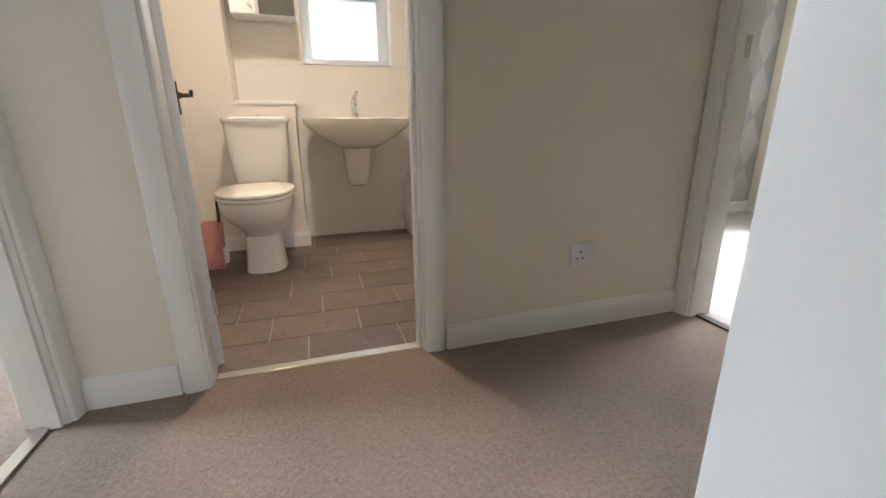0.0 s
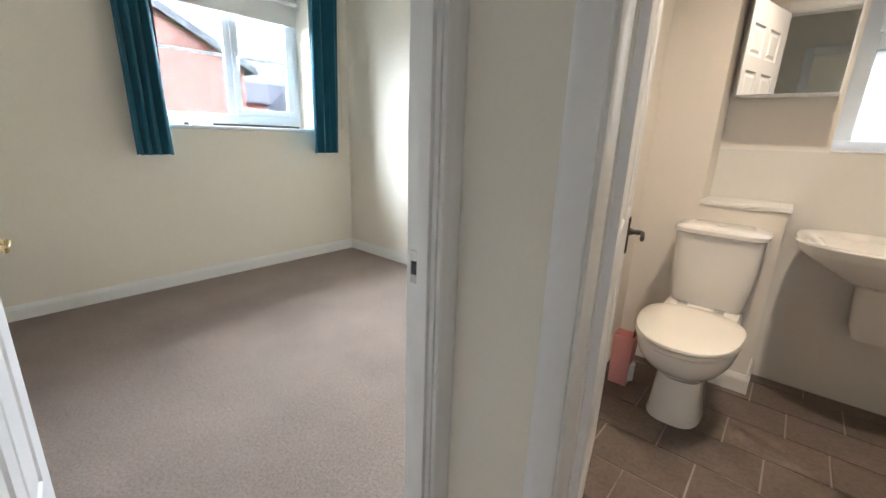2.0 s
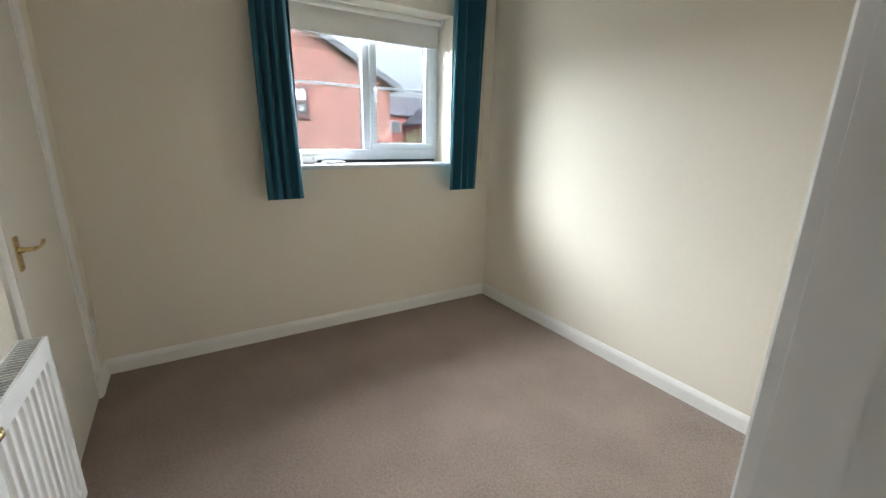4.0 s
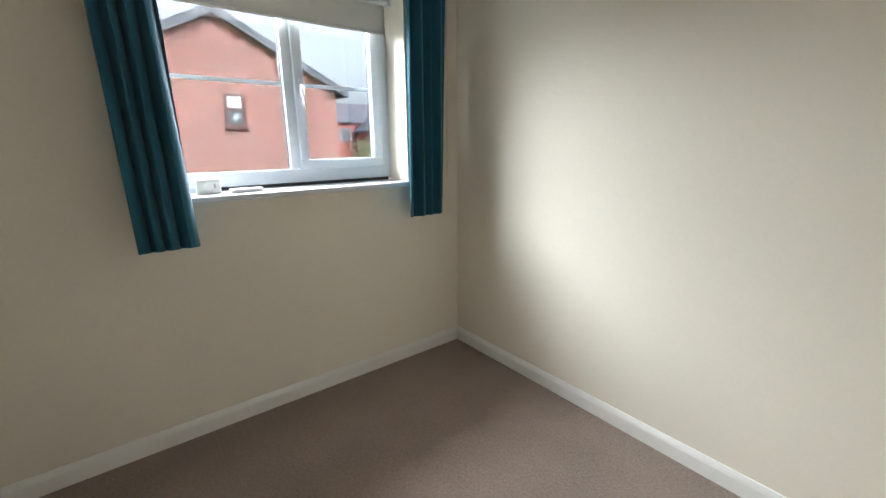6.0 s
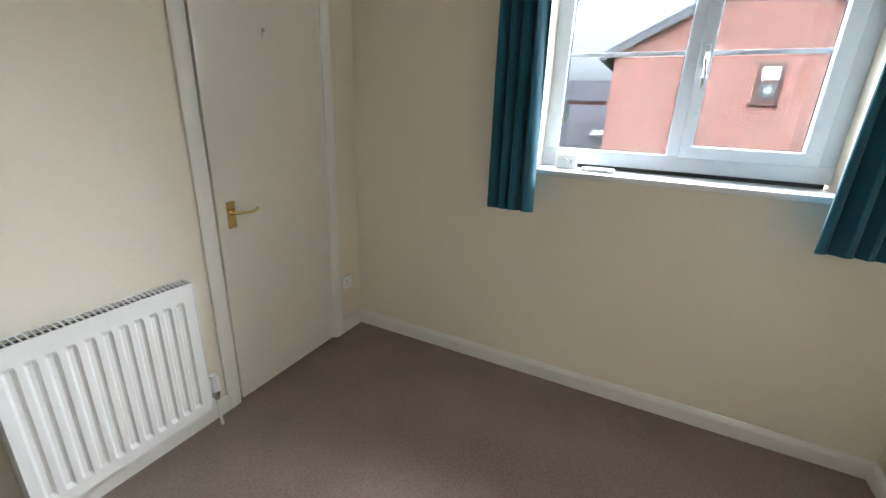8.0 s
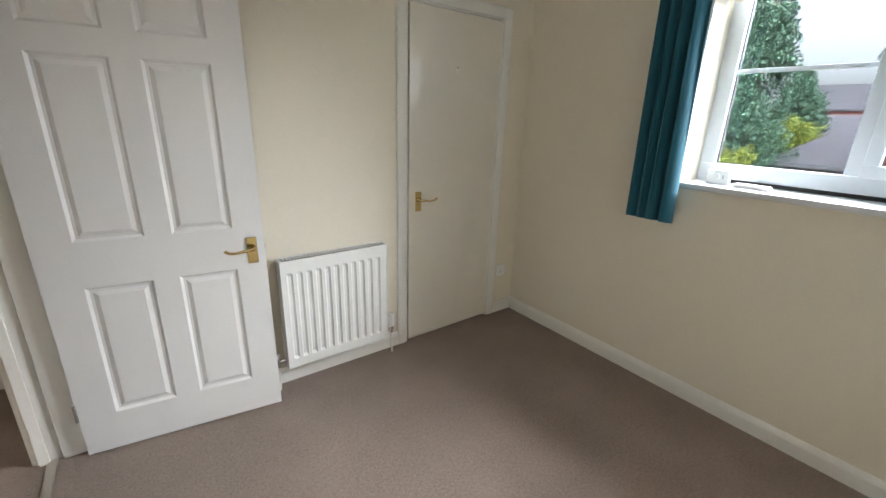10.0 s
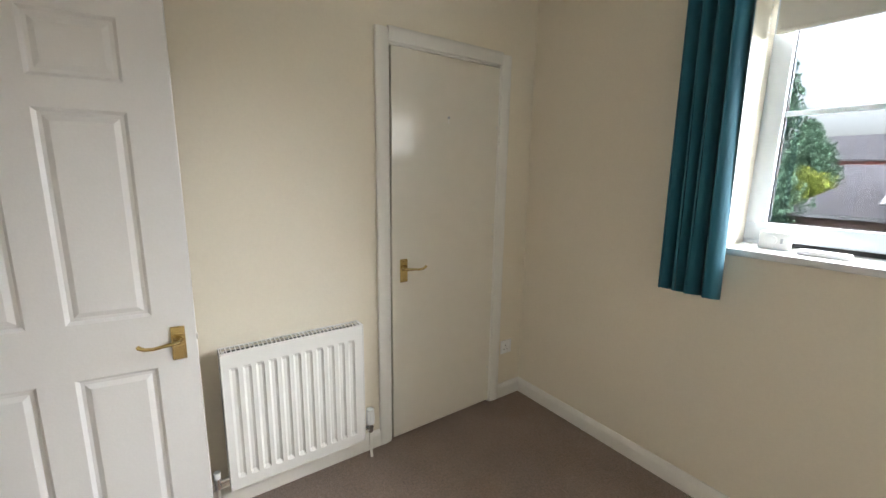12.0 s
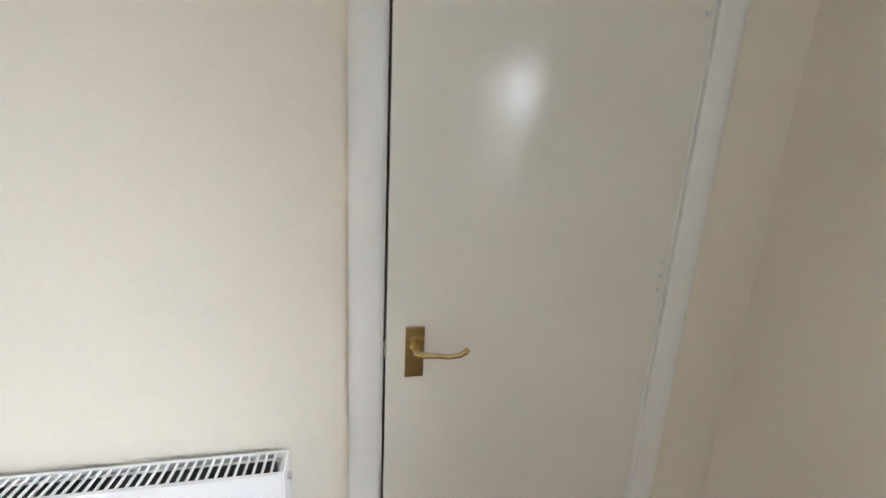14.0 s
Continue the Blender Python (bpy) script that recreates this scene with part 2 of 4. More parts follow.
def loft(bm, rings, cap0=True, cap1=True):
    rows = [[bm.verts.new(p) for p in ring] for ring in rings]
    n = len(rows[0])
    for a, b in zip(rows, rows[1:]):
        for i in range(n):
            bm.faces.new((a[i], a[(i + 1) % n], b[(i + 1) % n], b[i]))
    if cap0:
        bm.faces.new(rows[0][::-1])
    if cap1:
        bm.faces.new(rows[-1])
    return bm


def tube(bm, pts, radii, seg=10):
    """A round bar along points, with a radius at each."""
    pts = [Vector(p) for p in pts]
    rings = []
    for i, p in enumerate(pts):
        d = (pts[min(i + 1, len(pts) - 1)] - pts[max(i - 1, 0)]).normalized()
        side = d.cross(Vector((0, 0, 1)))
        side = side.normalized() if side.length > 0.05 else Vector((1, 0, 0))
        up = side.cross(d)
        r = radii[i] if isinstance(radii, (list, tuple)) else radii
        rings.append([p + r * (math.cos(2 * math.pi * k / seg) * side + math.sin(2 * math.pi * k / seg) * up) for k in range(seg)])
    return loft(bm, rings)


def mesh_of(name, bm, mat, smooth=False):
    bmesh.ops.recalc_face_normals(bm, faces=bm.faces)
    me = bpy.data.meshes.new(name)
    bm.to_mesh(me)
    bm.free()
    me.materials.append(mat)
    if smooth:
        for p in me.polygons:
            p.use_smooth = True
        me.set_sharp_from_angle(angle=radians(38))
    return me


def part(name, bm, mat, parent=None, label="", smooth=False):
    ob = new(name, mesh_of(name, bm, mat, smooth))
    ob.parent = parent
    return tagged(ob, label) if label else ob


def thing(name, label, category, m=None, group="", kind=""):
    ob = new(name)
    if m is not None:
        ob.matrix_basis = m
    return tagged(ob, label, category, group, kind)


def setting(name, bm, mat, label, category="", smooth=False):
    ob = part(name, bm, mat, None, "", smooth)
    return tagged(ob, label, category or name.split("_")[0], "", "structure")


def along(bm, profile, p, q, out):
    """Extrudes a moulding profile [(proud, height)] from p to q; out is the way it stands proud, its height axis is z (or across for uprights)."""
    p, q, out = Vector(p), Vector(q), Vector(out)
    d = (q - p).normalized()
    h = Vector((0, 0, 1)) if abs(d.z) < 0.5 else d.cross(out)
    rings = [[e + out * a + h * b for a, b in profile] for e in (p, q)]
    return loft(bm, rings)


SKIRT = [(0, 0), (0.016, 0), (0.016, 0.064), (0.013, 0.075), (0.009, 0.083), (0.006, 0.09), (0, 0.09)]
ARCH = [(0, 0), (0.010, 0), (0.013, 0.004), (0.013, 0.014), (0.016, 0.021), (0.018, 0.046), (0.017, 0.058), (0.012, 0.065), (0, 0.065)]

# ---- large structure ----
H = 2.4
WX, NY, SY = -3.07, 3.04, 0.405          # bedroom: window wall, far wall, cupboard wall
LY = 1.29                                 # landing side of the bathroom wall
EX0, EX1 = -0.43, -0.343                  # wall with the bedroom doorway
BY = 3.05                                 # bathroom back wall
D0, D1, DH = 0.41, 1.240, 1.995           # bedroom doorway
B0, B1 = -0.035, 0.622                    # bathroom doorway
WY0, WY1, WZ0, WZ1 = 1.48, 2.66, 1.125, 2.155

bm = boxm(WX - 0.3, WX, SY - 0.1, WY0, 0, H)
box(bm, WX - 0.3, WX, WY1, NY + 0.3, 0, H)
box(bm, WX - 0.3, WX, WY0, WY1, 0, WZ0)
box(bm, WX - 0.3, WX, WY0, WY1, WZ1, H)
setting("wall_west", bm, CREAM, "cream painted bedroom wall with a window opening", "wall")
setting("wall_north", boxm(WX, EX0, NY, NY + 0.3, 0, H), CREAM, "plain cream painted bedroom wall", "wall")
CX0, CX1, CH = -2.815, -2.118, 1.99
bm = boxm(WX, CX0, SY - 0.1, SY, 0, H)
box(bm, CX1, EX0, SY - 0.1, SY, 0, H)
box(bm, CX0, CX1, SY - 0.1, SY, CH, H)
box(bm, CX0, CX1, SY - 0.14, SY - 0.1, 0, CH)
setting("wall_south", bm, CREAM, "cream painted bedroom wall round a cupboard door", "wall")
bm = boxm(EX0, EX1, -3.2, D0, 0, H)
box(bm, EX0, EX1, D1, LY + 0.1, 0, H)
box(bm, EX0, EX1, D0, D1, DH, H)
box(bm, EX0, -0.36, LY + 0.1, BY + 0.3, 0, H)
setting("wall_bedroom_door", bm, CREAM, "cream painted wall with the bedroom doorway", "wall")
bm = boxm(EX1, B0 - 0.03, LY, LY + 0.1, 0, H)
box(bm, B1, 1.80, LY, LY + 0.1, 0, H)
box(bm, B0 - 0.03, B1, LY, LY + 0.1, DH, H)
setting("wall_landing_north", bm, CREAM, "cream painted landing wall with the bathroom doorway", "wall")
# landing, far side
F0, F1 = 0.44, 1.225
bm = boxm(1.66, 1.76, -3.2, F0, 0, H)
box(bm, 1.66, 1.76, F1, LY, 0, H)
box(bm, 1.66, 1.76, F0, F1, DH, H)
setting("wall_landing_east", bm, CREAM, "cream painted landing wall with a doorway", "wall")
# unseen doorway behind the walk's start and room beyond, added to light the landing
S0, S1, SF = 0.10, 0.985, -0.34
bm = boxm(EX1, S0, SF - 0.1, SF, 0, H)
box(bm, S1, 1.66, SF - 0.1, SF, 0, H)
box(bm, S0, S1, SF - 0.1, SF, DH, H)
setting("wall_landing_south", bm, CREAM, "cream painted landing wall with a doorway", "wall")
bm = boxm(EX1, 1.66, -3.2, -3.1, 0, 0.9)
box(bm, EX1, 1.66, -3.2, -3.1, 2.1, H)
box(bm, EX1, 1.18, -3.2, -3.1, 0.9, 2.1)
setting("wall_south_room", bm, CREAM, "cream wall of an unseen room added behind, with a window opening", "wall")
# bathroom shell
BWX0, BWX1, BWZ0, BWZ1 = 0.315, 0.875, 1.117, 2.10
bm = boxm(-0.36, BWX0, BY, BY + 0.28, 0, H)
box(bm, BWX1, 1.70, BY, BY + 0.28, 0, H)
box(bm, BWX0, BWX1, BY, BY + 0.28, 0, BWZ0)
box(bm, BWX0, BWX1, BY, BY + 0.28, BWZ1, H)
setting("wall_bath_north", bm, BATH_PAINT, "warm white bathroom wall with a window opening", "wall")
setting("wall_bath_east", boxm(1.70, 1.80, LY + 0.1, BY + 0.28, 0, H), BATH_PAINT, "warm white bathroom wall beside the bath", "wall")
setting("wall_bath_west", boxm(-0.36, -0.352, LY + 0.1, 2.83, 0, H), BATH_PAINT, "warm white bathroom wall beside the toilet", "wall")
bm = boxm(-0.352, -0.09, 2.83, BY, 0, H)
setting("wall_bath_pipe_casing", bm, BATH_PAINT, "warm white boxed-in pipe casing in the corner", "wall")
# far room
setting("wall_far_north", boxm(1.80, 4.0, 2.70, 2.8, 0, H), WALLPAPER, "grey wall with diamond pattern wallpaper", "wall")
bm = boxm(3.9, 4.0, -0.9, 1.3, 0, H)
box(bm, 3.9, 4.0, 2.4, 2.7, 0, H)
box(bm, 3.9, 4.0, 1.3, 2.4, 0, 0.9)
box(bm, 3.9, 4.0, 1.3, 2.4, 2.15, H)
setting("wall_far_east", bm, CREAM, "cream wall of the room across the landing with a window", "wall")
setting("wall_far_south", boxm(1.76, 3.9, -0.9, -0.8, 0, H), CREAM, "cream wall of the room across the landing", "wall")
# ceilings
for nm, x0, x1, y0, y1 in (("bedroom", WX, EX0, SY, NY), ("landing", EX1, 1.66, -3.12, LY), ("bathroom", -0.36, 1.70, LY + 0.1, BY), ("far_room", 1.76, 3.9, -0.8, 2.7)):
    setting("ceiling_" + nm, boxm(x0 - 0.08, x1 + 0.08, y0 - 0.08, y1 + 0.08, H, H + 0.15), CEIL, "white painted ceiling", "ceiling")
# unseen slab added over the rooms, blocks sky light from above
setting("roof_deck", boxm(-3.4, 4.05, -3.25, 3.36, H + 0.16, H + 0.3), BARGE, "dark loft deck above the ceilings", "roof")
# floors
setting("floor_bedroom", boxm(WX - 0.05, -0.405, SY - 0.1, NY + 0.05, -0.25, 0), CARPET, "taupe fitted carpet in the bedroom", "carpet")
setting("floor_landing", boxm(-0.405, 1.70, -3.15, 1.322, -0.25, 0), CARPET, "taupe fitted carpet on the landing", "carpet")
floor_bath = setting("floor_bathroom", boxm(-0.36, 1.70, 1.322, BY + 0.05, -0.25, -0.004), GROUT, "brown-grey stone-look floor tiles with pale joints", "floor")
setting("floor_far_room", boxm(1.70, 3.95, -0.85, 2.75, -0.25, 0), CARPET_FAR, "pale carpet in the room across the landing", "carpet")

# skirting boards
root = thing("baseboard_bedroom", "white gloss skirting boards with rounded top", "skirting board", kind="structure")
for p, q, o in (
    ((WX, SY, 0), (WX, NY, 0), (1, 0, 0)),
    ((WX + 0.014, NY, 0), (EX0, NY, 0), (0, -1, 0)),
    ((WX + 0.014, SY, 0), (CX0 - 0.062, SY, 0), (0, 1, 0)),
    ((CX1 + 0.062, SY, 0), (EX0, SY, 0), (0, 1, 0)),
    ((EX0, D1 + 0.066, 0), (EX0, NY - 0.016, 0), (-1, 0, 0)),
):
    part("board", along(bmesh.new(), SKIRT, p, q, o), GLOSSW, root)
root = thing("baseboard_landing", "white gloss skirting boards along the landing", "skirting board", kind="structure")
for p, q, o in (
    ((EX1 + 0.02, LY, 0), (B0 - 0.066, LY, 0), (0, -1, 0)),
    ((B1 + 0.066, LY, 0), (1.66, LY, 0), (0, -1, 0)),
    ((EX1, SF, 0), (EX1, D0 - 0.066, 0), (1, 0, 0)),
    ((EX1 + 0.016, SF, 0), (S0 - 0.066, SF, 0), (0, 1, 0)),
):
    part("board", along(bmesh.new(), SKIRT, p, q, o), GLOSSW, root)
root = thing("baseboard_bathroom", "white skirting boards in the bathroom", "skirting board", kind="structure")
for p, q, o in (
    ((-0.352, LY + 0.1, 0), (-0.352, 2.83, 0), (1, 0, 0)),
    ((-0.336, 2.83, 0), (-0.10, 2.83, 0), (0, -1, 0)),
):
    part("board", along(bmesh.new(), SKIRT, p, q, o), GLOSSW, root)
root = thing("baseboard_far_room", "white skirting boards in the far room", "skirting board", kind="structure")
for p, q, o in (
    ((1.80, 2.70, 0), (3.9, 2.70, 0), (0, -1, 0)),
    ((3.9, -0.8, 0), (3.9, 2.684, 0), (-1, 0, 0)),
):
    part("board", along(bmesh.new(), SKIRT, p, q, o), GLOSSW, root)


def door_case(name, axis, c0, c1, f0, f1, height, label, faces=(True, True), rebate=0.0):
    """Lining, stops and architraves of a doorway. axis 'x': the wall lies along x with faces at y = f0 < f1; 'y': along y."""
    root = thing(name, label, "door frame", kind="structure")

    def put(pname, bm, label=""):
        if axis == "y":
            bmesh.ops.transform(bm, matrix=Matrix(((0, 1, 0, 0), (1, 0, 0, 0), (0, 0, 1, 0), (0, 0, 0, 1))), verts=bm.verts)
        return part(pname, bm, GLOSSW, root, label, True)

    t = 0.012
    if rebate:
        put("lining", boxm(c0 - rebate, c0 + t, f0, f0 + 0.060, 0, height, bevel=0.001))
        put("lining", boxm(c0 - rebate, c0 - rebate + t, f0 + 0.061, f1, 0, height, bevel=0.001))
    else:
        put("lining", boxm(c0, c0 + t, f0, f1, 0, height, bevel=0.001))
    put("lining", boxm(c1 - t, c1, f0, f1, 0, height, bevel=0.001))
    put("lining", boxm(c0 + t, c1 - t, f0, f1, height - t, height, bevel=0.001))
    for k, (face, s) in enumerate(((f0, -1), (f1, 1))):
        if not faces[k]:
            continue
        out = (0, s, 0)
        for x, w in ((c0 + 0.004, -1), (c1 - 0.004, 1)):
            pr = [(a, b * w) for a, b in ARCH]
            d = Vector((0, 0, 1)).cross(Vector(out)).x
            put("architrave", along(bmesh.new(), [(a, b * d) for a, b in pr], (x, face, 0), (x, face, height + 0.05), out))
        put("architrave", along(bmesh.new(), ARCH, (c0 + 0.004, face, height - 0.004), (c1 - 0.004, face, height - 0.004), out))
    return root


case_bed = door_case("door_frame_bedroom", "y", D0, D1, EX0, EX1, DH, "white painted frame of the bedroom doorway")
part("stop", boxm(-0.388, -0.355, D1 - 0.024, D1 - 0.012, 0, DH - 0.012), GLOSSW, case_bed)
part("stop", boxm(-0.388, -0.355, D0 + 0.012, D0 + 0.024, 0, DH - 0.012), GLOSSW, case_bed)
case_bath = door_case("door_frame_bathroom", "x", B0, B1, LY, LY + 0.1, DH, "white painted frame of the bathroom doorway", rebate=0.03)
part("stop", boxm(B1 - 0.024, B1 - 0.012, LY + 0.03, LY + 0.062, 0, DH - 0.012), GLOSSW, case_bath)
case_far = door_case("door_frame_far_room", "y", F0, F1, 1.66, 1.76, DH, "white painted frame of the doorway across the landing")
case_cup = door_case("door_frame_cupboard", "x", CX0, CX1, SY - 0.1, SY, CH, "white gloss frame of the cupboard door", (False, True))
part("hinge_jamb", boxm(-0.512, -0.431, 0.4065, 0.436, 0, DH, bevel=0.002), GLOSSW, case_bed)
# keep plate on the bedroom door lining
strike = part("strike_plate", boxm(-0.418, -0.392, D1 - 0.0145, D1 - 0.0115, 0.79, 0.87), STEEL, case_bed, "small steel strike plate")
part("latch_hole", boxm(-0.413, -0.397, D1 - 0.0165, D1 - 0.0140, 0.812, 0.845), GAP_SHADE, strike)
strike2 = part("strike_plate", boxm(1.70, 1.722, F1 - 0.0145, F1 - 0.0115, 0.93, 1.0), STEEL, case_far, "small steel strike plate")
# threshold strips
setting("threshold_strip_bathroom", boxm(B0 + 0.012, B1 - 0.012, 1.318, 1.350, -0.002, 0.006, bevel=0.002), STEEL, "silver metal threshold strip", "threshold strip")
setting("threshold_strip_bedroom", boxm(-0.412, -0.378, D0 + 0.012, D1 - 0.012, -0.002, 0.006, bevel=0.002), STEEL, "silver metal carpet strip", "threshold strip")
setting("threshold_strip_far_room", boxm(1.69, 1.725, F0 + 0.012, F1 - 0.012, -0.002, 0.007, bevel=0.002), DARKM, "dark metal carpet strip", "threshold strip")


# ---- doors ----
def ring_panel(w, h, t, inset=(0.0, 0.010, 0.020, 0.036), drop=(0.0, 0.009, 0.009, 0.002)):
    """A moulded door panel, both faces: a sunk groove round a raised field."""
    bm = bmesh.new()
    for s in (-1, 1):
        rings = []
        for i, d in zip(inset, drop):
            y = s * (t / 2 - d)
            rings.append([(i, y, i), (w - i, y, i), (w - i, y, h - i), (i, y, h - i)])
        loft(bm, rings, False, True)
    return bm


def lever(parent, mat, face, side, along_x, z, m_offset, plate=(0.042, 0.118)):
    """A scroll lever on a back plate. face: y of the door face, side: +-1 outwards, along_x: way of the lever."""
    x = m_offset
    pl = part("back_plate", boxm(x - plate[0] / 2, x + plate[0] / 2, min(face, face + side * 0.006), max(face, face + side * 0.006), z - plate[1] / 2, z + plate[1] / 2, bevel=0.002), mat, parent, "brass back plate" if mat is BRASS else "steel back plate")
    bm = bmesh.new()
    cyl(bm, (x, face + side * 0.005, z + 0.012), (x, face + side * 0.018, z + 0.012), 0.014, 16, 0.009)
    y0 = face + side * 0.046
    pts = [(x, face + side * 0.012, z + 0.012), (x, y0 - side * 0.006, z + 0.012), (x + along_x * 0.012, y0, z + 0.013), (x + along_x * 0.04, y0, z + 0.010), (x + along_x * 0.065, y0, z + 0.006), (x + along_x * 0.09, y0, z + 0.008), (x + along_x * 0.104, y0, z + 0.016), (x + along_x * 0.108, y0, z + 0.022)]
    tube(bm, pts, [0.008, 0.008, 0.007, 0.006, 0.0055, 0.006, 0.007, 0.006])
    part("lever", bm, mat, pl, "", True)
    for dz in (-0.046, 0.046):
        part("screw", cyl(bmesh.new(), (x, face + side * 0.005, z + dz), (x, face + side * 0.0072, z + dz), 0.0035, 8), mat, pl)


def panel_door(name, label, w, h, m, handle_z, mat_handle, mat=None):
    mat = mat or DOORW
    t = 0.036
    root = thing(name, label, "door", m)
    cols = [(w * 0.160, w * 0.444), (w * 0.562, w * 0.846)]
    rows = [(0.184, 0.749), (0.933, 1.579), (1.664, 1.842)]
    bm = bmesh.new()
    zs = [0.008] + [v for r in rows for v in r] + [h]
    for a, b in ((0, cols[0][0]), (cols[0][1], cols[1][0]), (cols[1][1], w)):
        box(bm, a, b, -t / 2, t / 2, zs[0], zs[-1])
    for a, b in cols:
        for i in range(0, len(zs), 2):
            box(bm, a, b, -t / 2, t / 2, zs[i], zs[i + 1])
    bmesh.ops.remove_doubles(bm, verts=bm.verts, dist=0.0002)
    leaf = part("leaf", bm, mat, root)
    for a, b in cols:
        for z0, z1 in rows:
            p = part("panel", ring_panel(b - a, z1 - z0, t), mat, root)
            p.matrix_basis = pose(a, 0, z0)
    for side in (-1, 1):
        lever(root, mat_handle, side * t / 2, side, -1, handle_z, w - 0.052)
    part("latch", boxm(w - 0.001, w + 0.004, -0.008, 0.008, handle_z - 0.002, handle_z + 0.018, bevel=0.001), STEEL, root, "small steel latch bolt")
    for z in (0.22, h - 0.2):
        part("hinge", cyl(bmesh.new(), (-0.004, -t / 2 - 0.002, z - 0.04), (-0.004, -t / 2 - 0.002, z + 0.04), 0.006, 10), STEEL, root)
    return root


# open bedroom door, swung back towards the cupboard wall
hinge, tip = Vector((-0.517, 0.460, 0)), Vector((-1.285, 0.560, 0))
ang = math.degrees(math.atan2(tip.y - hinge.y, tip.x - hinge.x))
panel_door("bedroom_door", "white six-panel door standing open with brass handles", 0.770, 1.978, pose(*hinge, 0, 0, ang), 0.828, BRASS)
# bathroom door, opened inwards past square
panel_door("bathroom_door", "white six-panel bathroom door opened inwards", 0.635, 1.978, pose(-0.031, 1.398, 0, 0, 0, 104), 0.835, DARKM)
# plain door by the camera's first stand
root = thing("landing_door", "plain white flush door standing open", "door", pose(0.985, -0.30, 0, 0, 0, 103.5))
part("leaf", boxm(0, 0.762, -0.018, 0.018, 0.008, 1.986, bevel=0.002), DOORW, root)
for z in (0.25, 1.75):
    part("hinge", cyl(bmesh.new(), (-0.004, -0.022, z - 0.04), (-0.004, -0.022, z + 0.04), 0.006, 10), STEEL, root)
# flush cupboard door, shut a little proud of its frame
root = thing("cupboard_door", "cream gloss flush cupboard door with brass handle", "door", pose(-2.803, 0.394, 0, 0, 0, 0.8))
cw = 0.668
part("leaf", boxm(0, cw, -0.035, 0.012, 0.012, 1.972, bevel=0.002), CUPD, root)
lever(root, BRASS, 0.012, 1, -1, 0.925, cw - 0.062)
for z in (0.20, 0.235, 1.05, 1.085, 1.12, 1.66):
    part("filled_screw_mark", cyl(bmesh.new(), (0.012, 0.011, z), (0.012, 0.0145, z), 0.006, 8), SILLW, root)
part("hook_mark", cyl(bmesh.new(), (0.34, 0.011, 1.685), (0.34, 0.0165, 1.685), 0.007, 10), PLAST_GREY, root)
part("hook_mark", boxm(0.336, 0.344, 0.011, 0.014, 1.655, 1.68), GLOSSW, root)
part("latch", boxm(cw - 0.001, cw + 0.008, -0.02, -0.004, 0.905, 0.945), STEEL, root)

# ---- bedroom window ----
FX0, FX1 = -3.335, -3.270
win = thing("window_1", "white plastic window with one opening sash, half-height bars", "window", kind="structure")
fz0, fz1, fy0, fy1 = 1.158, 2.150, WY0, WY1
bmf = boxm(FX0, FX1, fy0, fy1, fz0, fz0 + 0.072, bevel=0.004)
box(bmf, FX0, FX1, fy0, fy1, fz1 - 0.07, fz1, bevel=0.004)
box(bmf, FX0, FX1, fy0, fy0 + 0.070, fz0 + 0.072, fz1 - 0.07, bevel=0.004)
box(bmf, FX0, FX1, fy1 - 0.060, fy1, fz0 + 0.072, fz1 - 0.07, bevel=0.004)
box(bmf, FX0, FX1, 2.045, 2.108, fz0 + 0.072, fz1 - 0.07, bevel=0.004)
frame_ob = part("window_frame", bmf, PVC, win, "", True)
sx0, sx1, sy0, sy1, sz0, sz1 = -3.315, -3.252, 2.096, 2.602, 1.226, 2.10
bms = boxm(sx0, sx1, sy0, sy1, sz0, sz0 + 0.052, bevel=0.005)
box(bms, sx0, sx1, sy0, sy1, sz1 - 0.052, sz1, bevel=0.005)
box(bms, sx0, sx1, sy0, sy0 + 0.050, sz0 + 0.052, sz1 - 0.052, bevel=0.005)
box(bms, sx0, sx1, sy1 - 0.058, sy1, sz0 + 0.052, sz1 - 0.052, bevel=0.005)
sash = part("sash", bms, PVC, win, "white opening sash", True)
for y0, y1, zb in ((1.550, 2.045, 1.230), (2.146, 2.544, 1.278)):
    g = part("pane", boxm(-3.306, -3.300, y0 - 0.006, y1 + 0.006, zb - 0.006, 2.086), PANE, win, "glass pane tinted grey to dim the view outside")
    g.visible_shadow = False
    part("glazing_bar", boxm(-3.299, -3.288, y0, y1, 1.653, 1.672, bevel=0.003), PVC, win, "pale horizontal glazing bar", True)
    bmg = bmesh.new()
    box(bmg, -3.299, -3.296, y0, y1, zb, zb + 0.004)
    box(bmg, -3.299, -3.296, y0, y0 + 0.004, zb + 0.004, 2.08)
    box(bmg, -3.299, -3.296, y1 - 0.004, y1, zb + 0.004, 2.08)
    part("gasket", bmg, GASKET, win)
hd = part("handle", boxm(-3.252, -3.240, 2.112, 2.134, 1.60, 1.69, bevel=0.004), PVC, sash, "white sash handle", True)
tubeb = tube(bmesh.new(), [(-3.245, 2.123, 1.655), (-3.225, 2.123, 1.655), (-3.215, 2.124, 1.63), (-3.213, 2.127, 1.56), (-3.216, 2.128, 1.52)], [0.008, 0.008, 0.009, 0.008, 0.006])
bmesh.ops.recalc_face_normals(tubeb, faces=tubeb.faces)
part("handle_lever", tubeb, CHROME, win, "", True)
# solid black strip, the shade under the frame put into its colour
part("frame_gap_shade", boxm(-3.30, -3.275, 1.62, 2.645, 1.140, 1.1575), GASKET, win, "black strip for the shade in the gap under the frame")
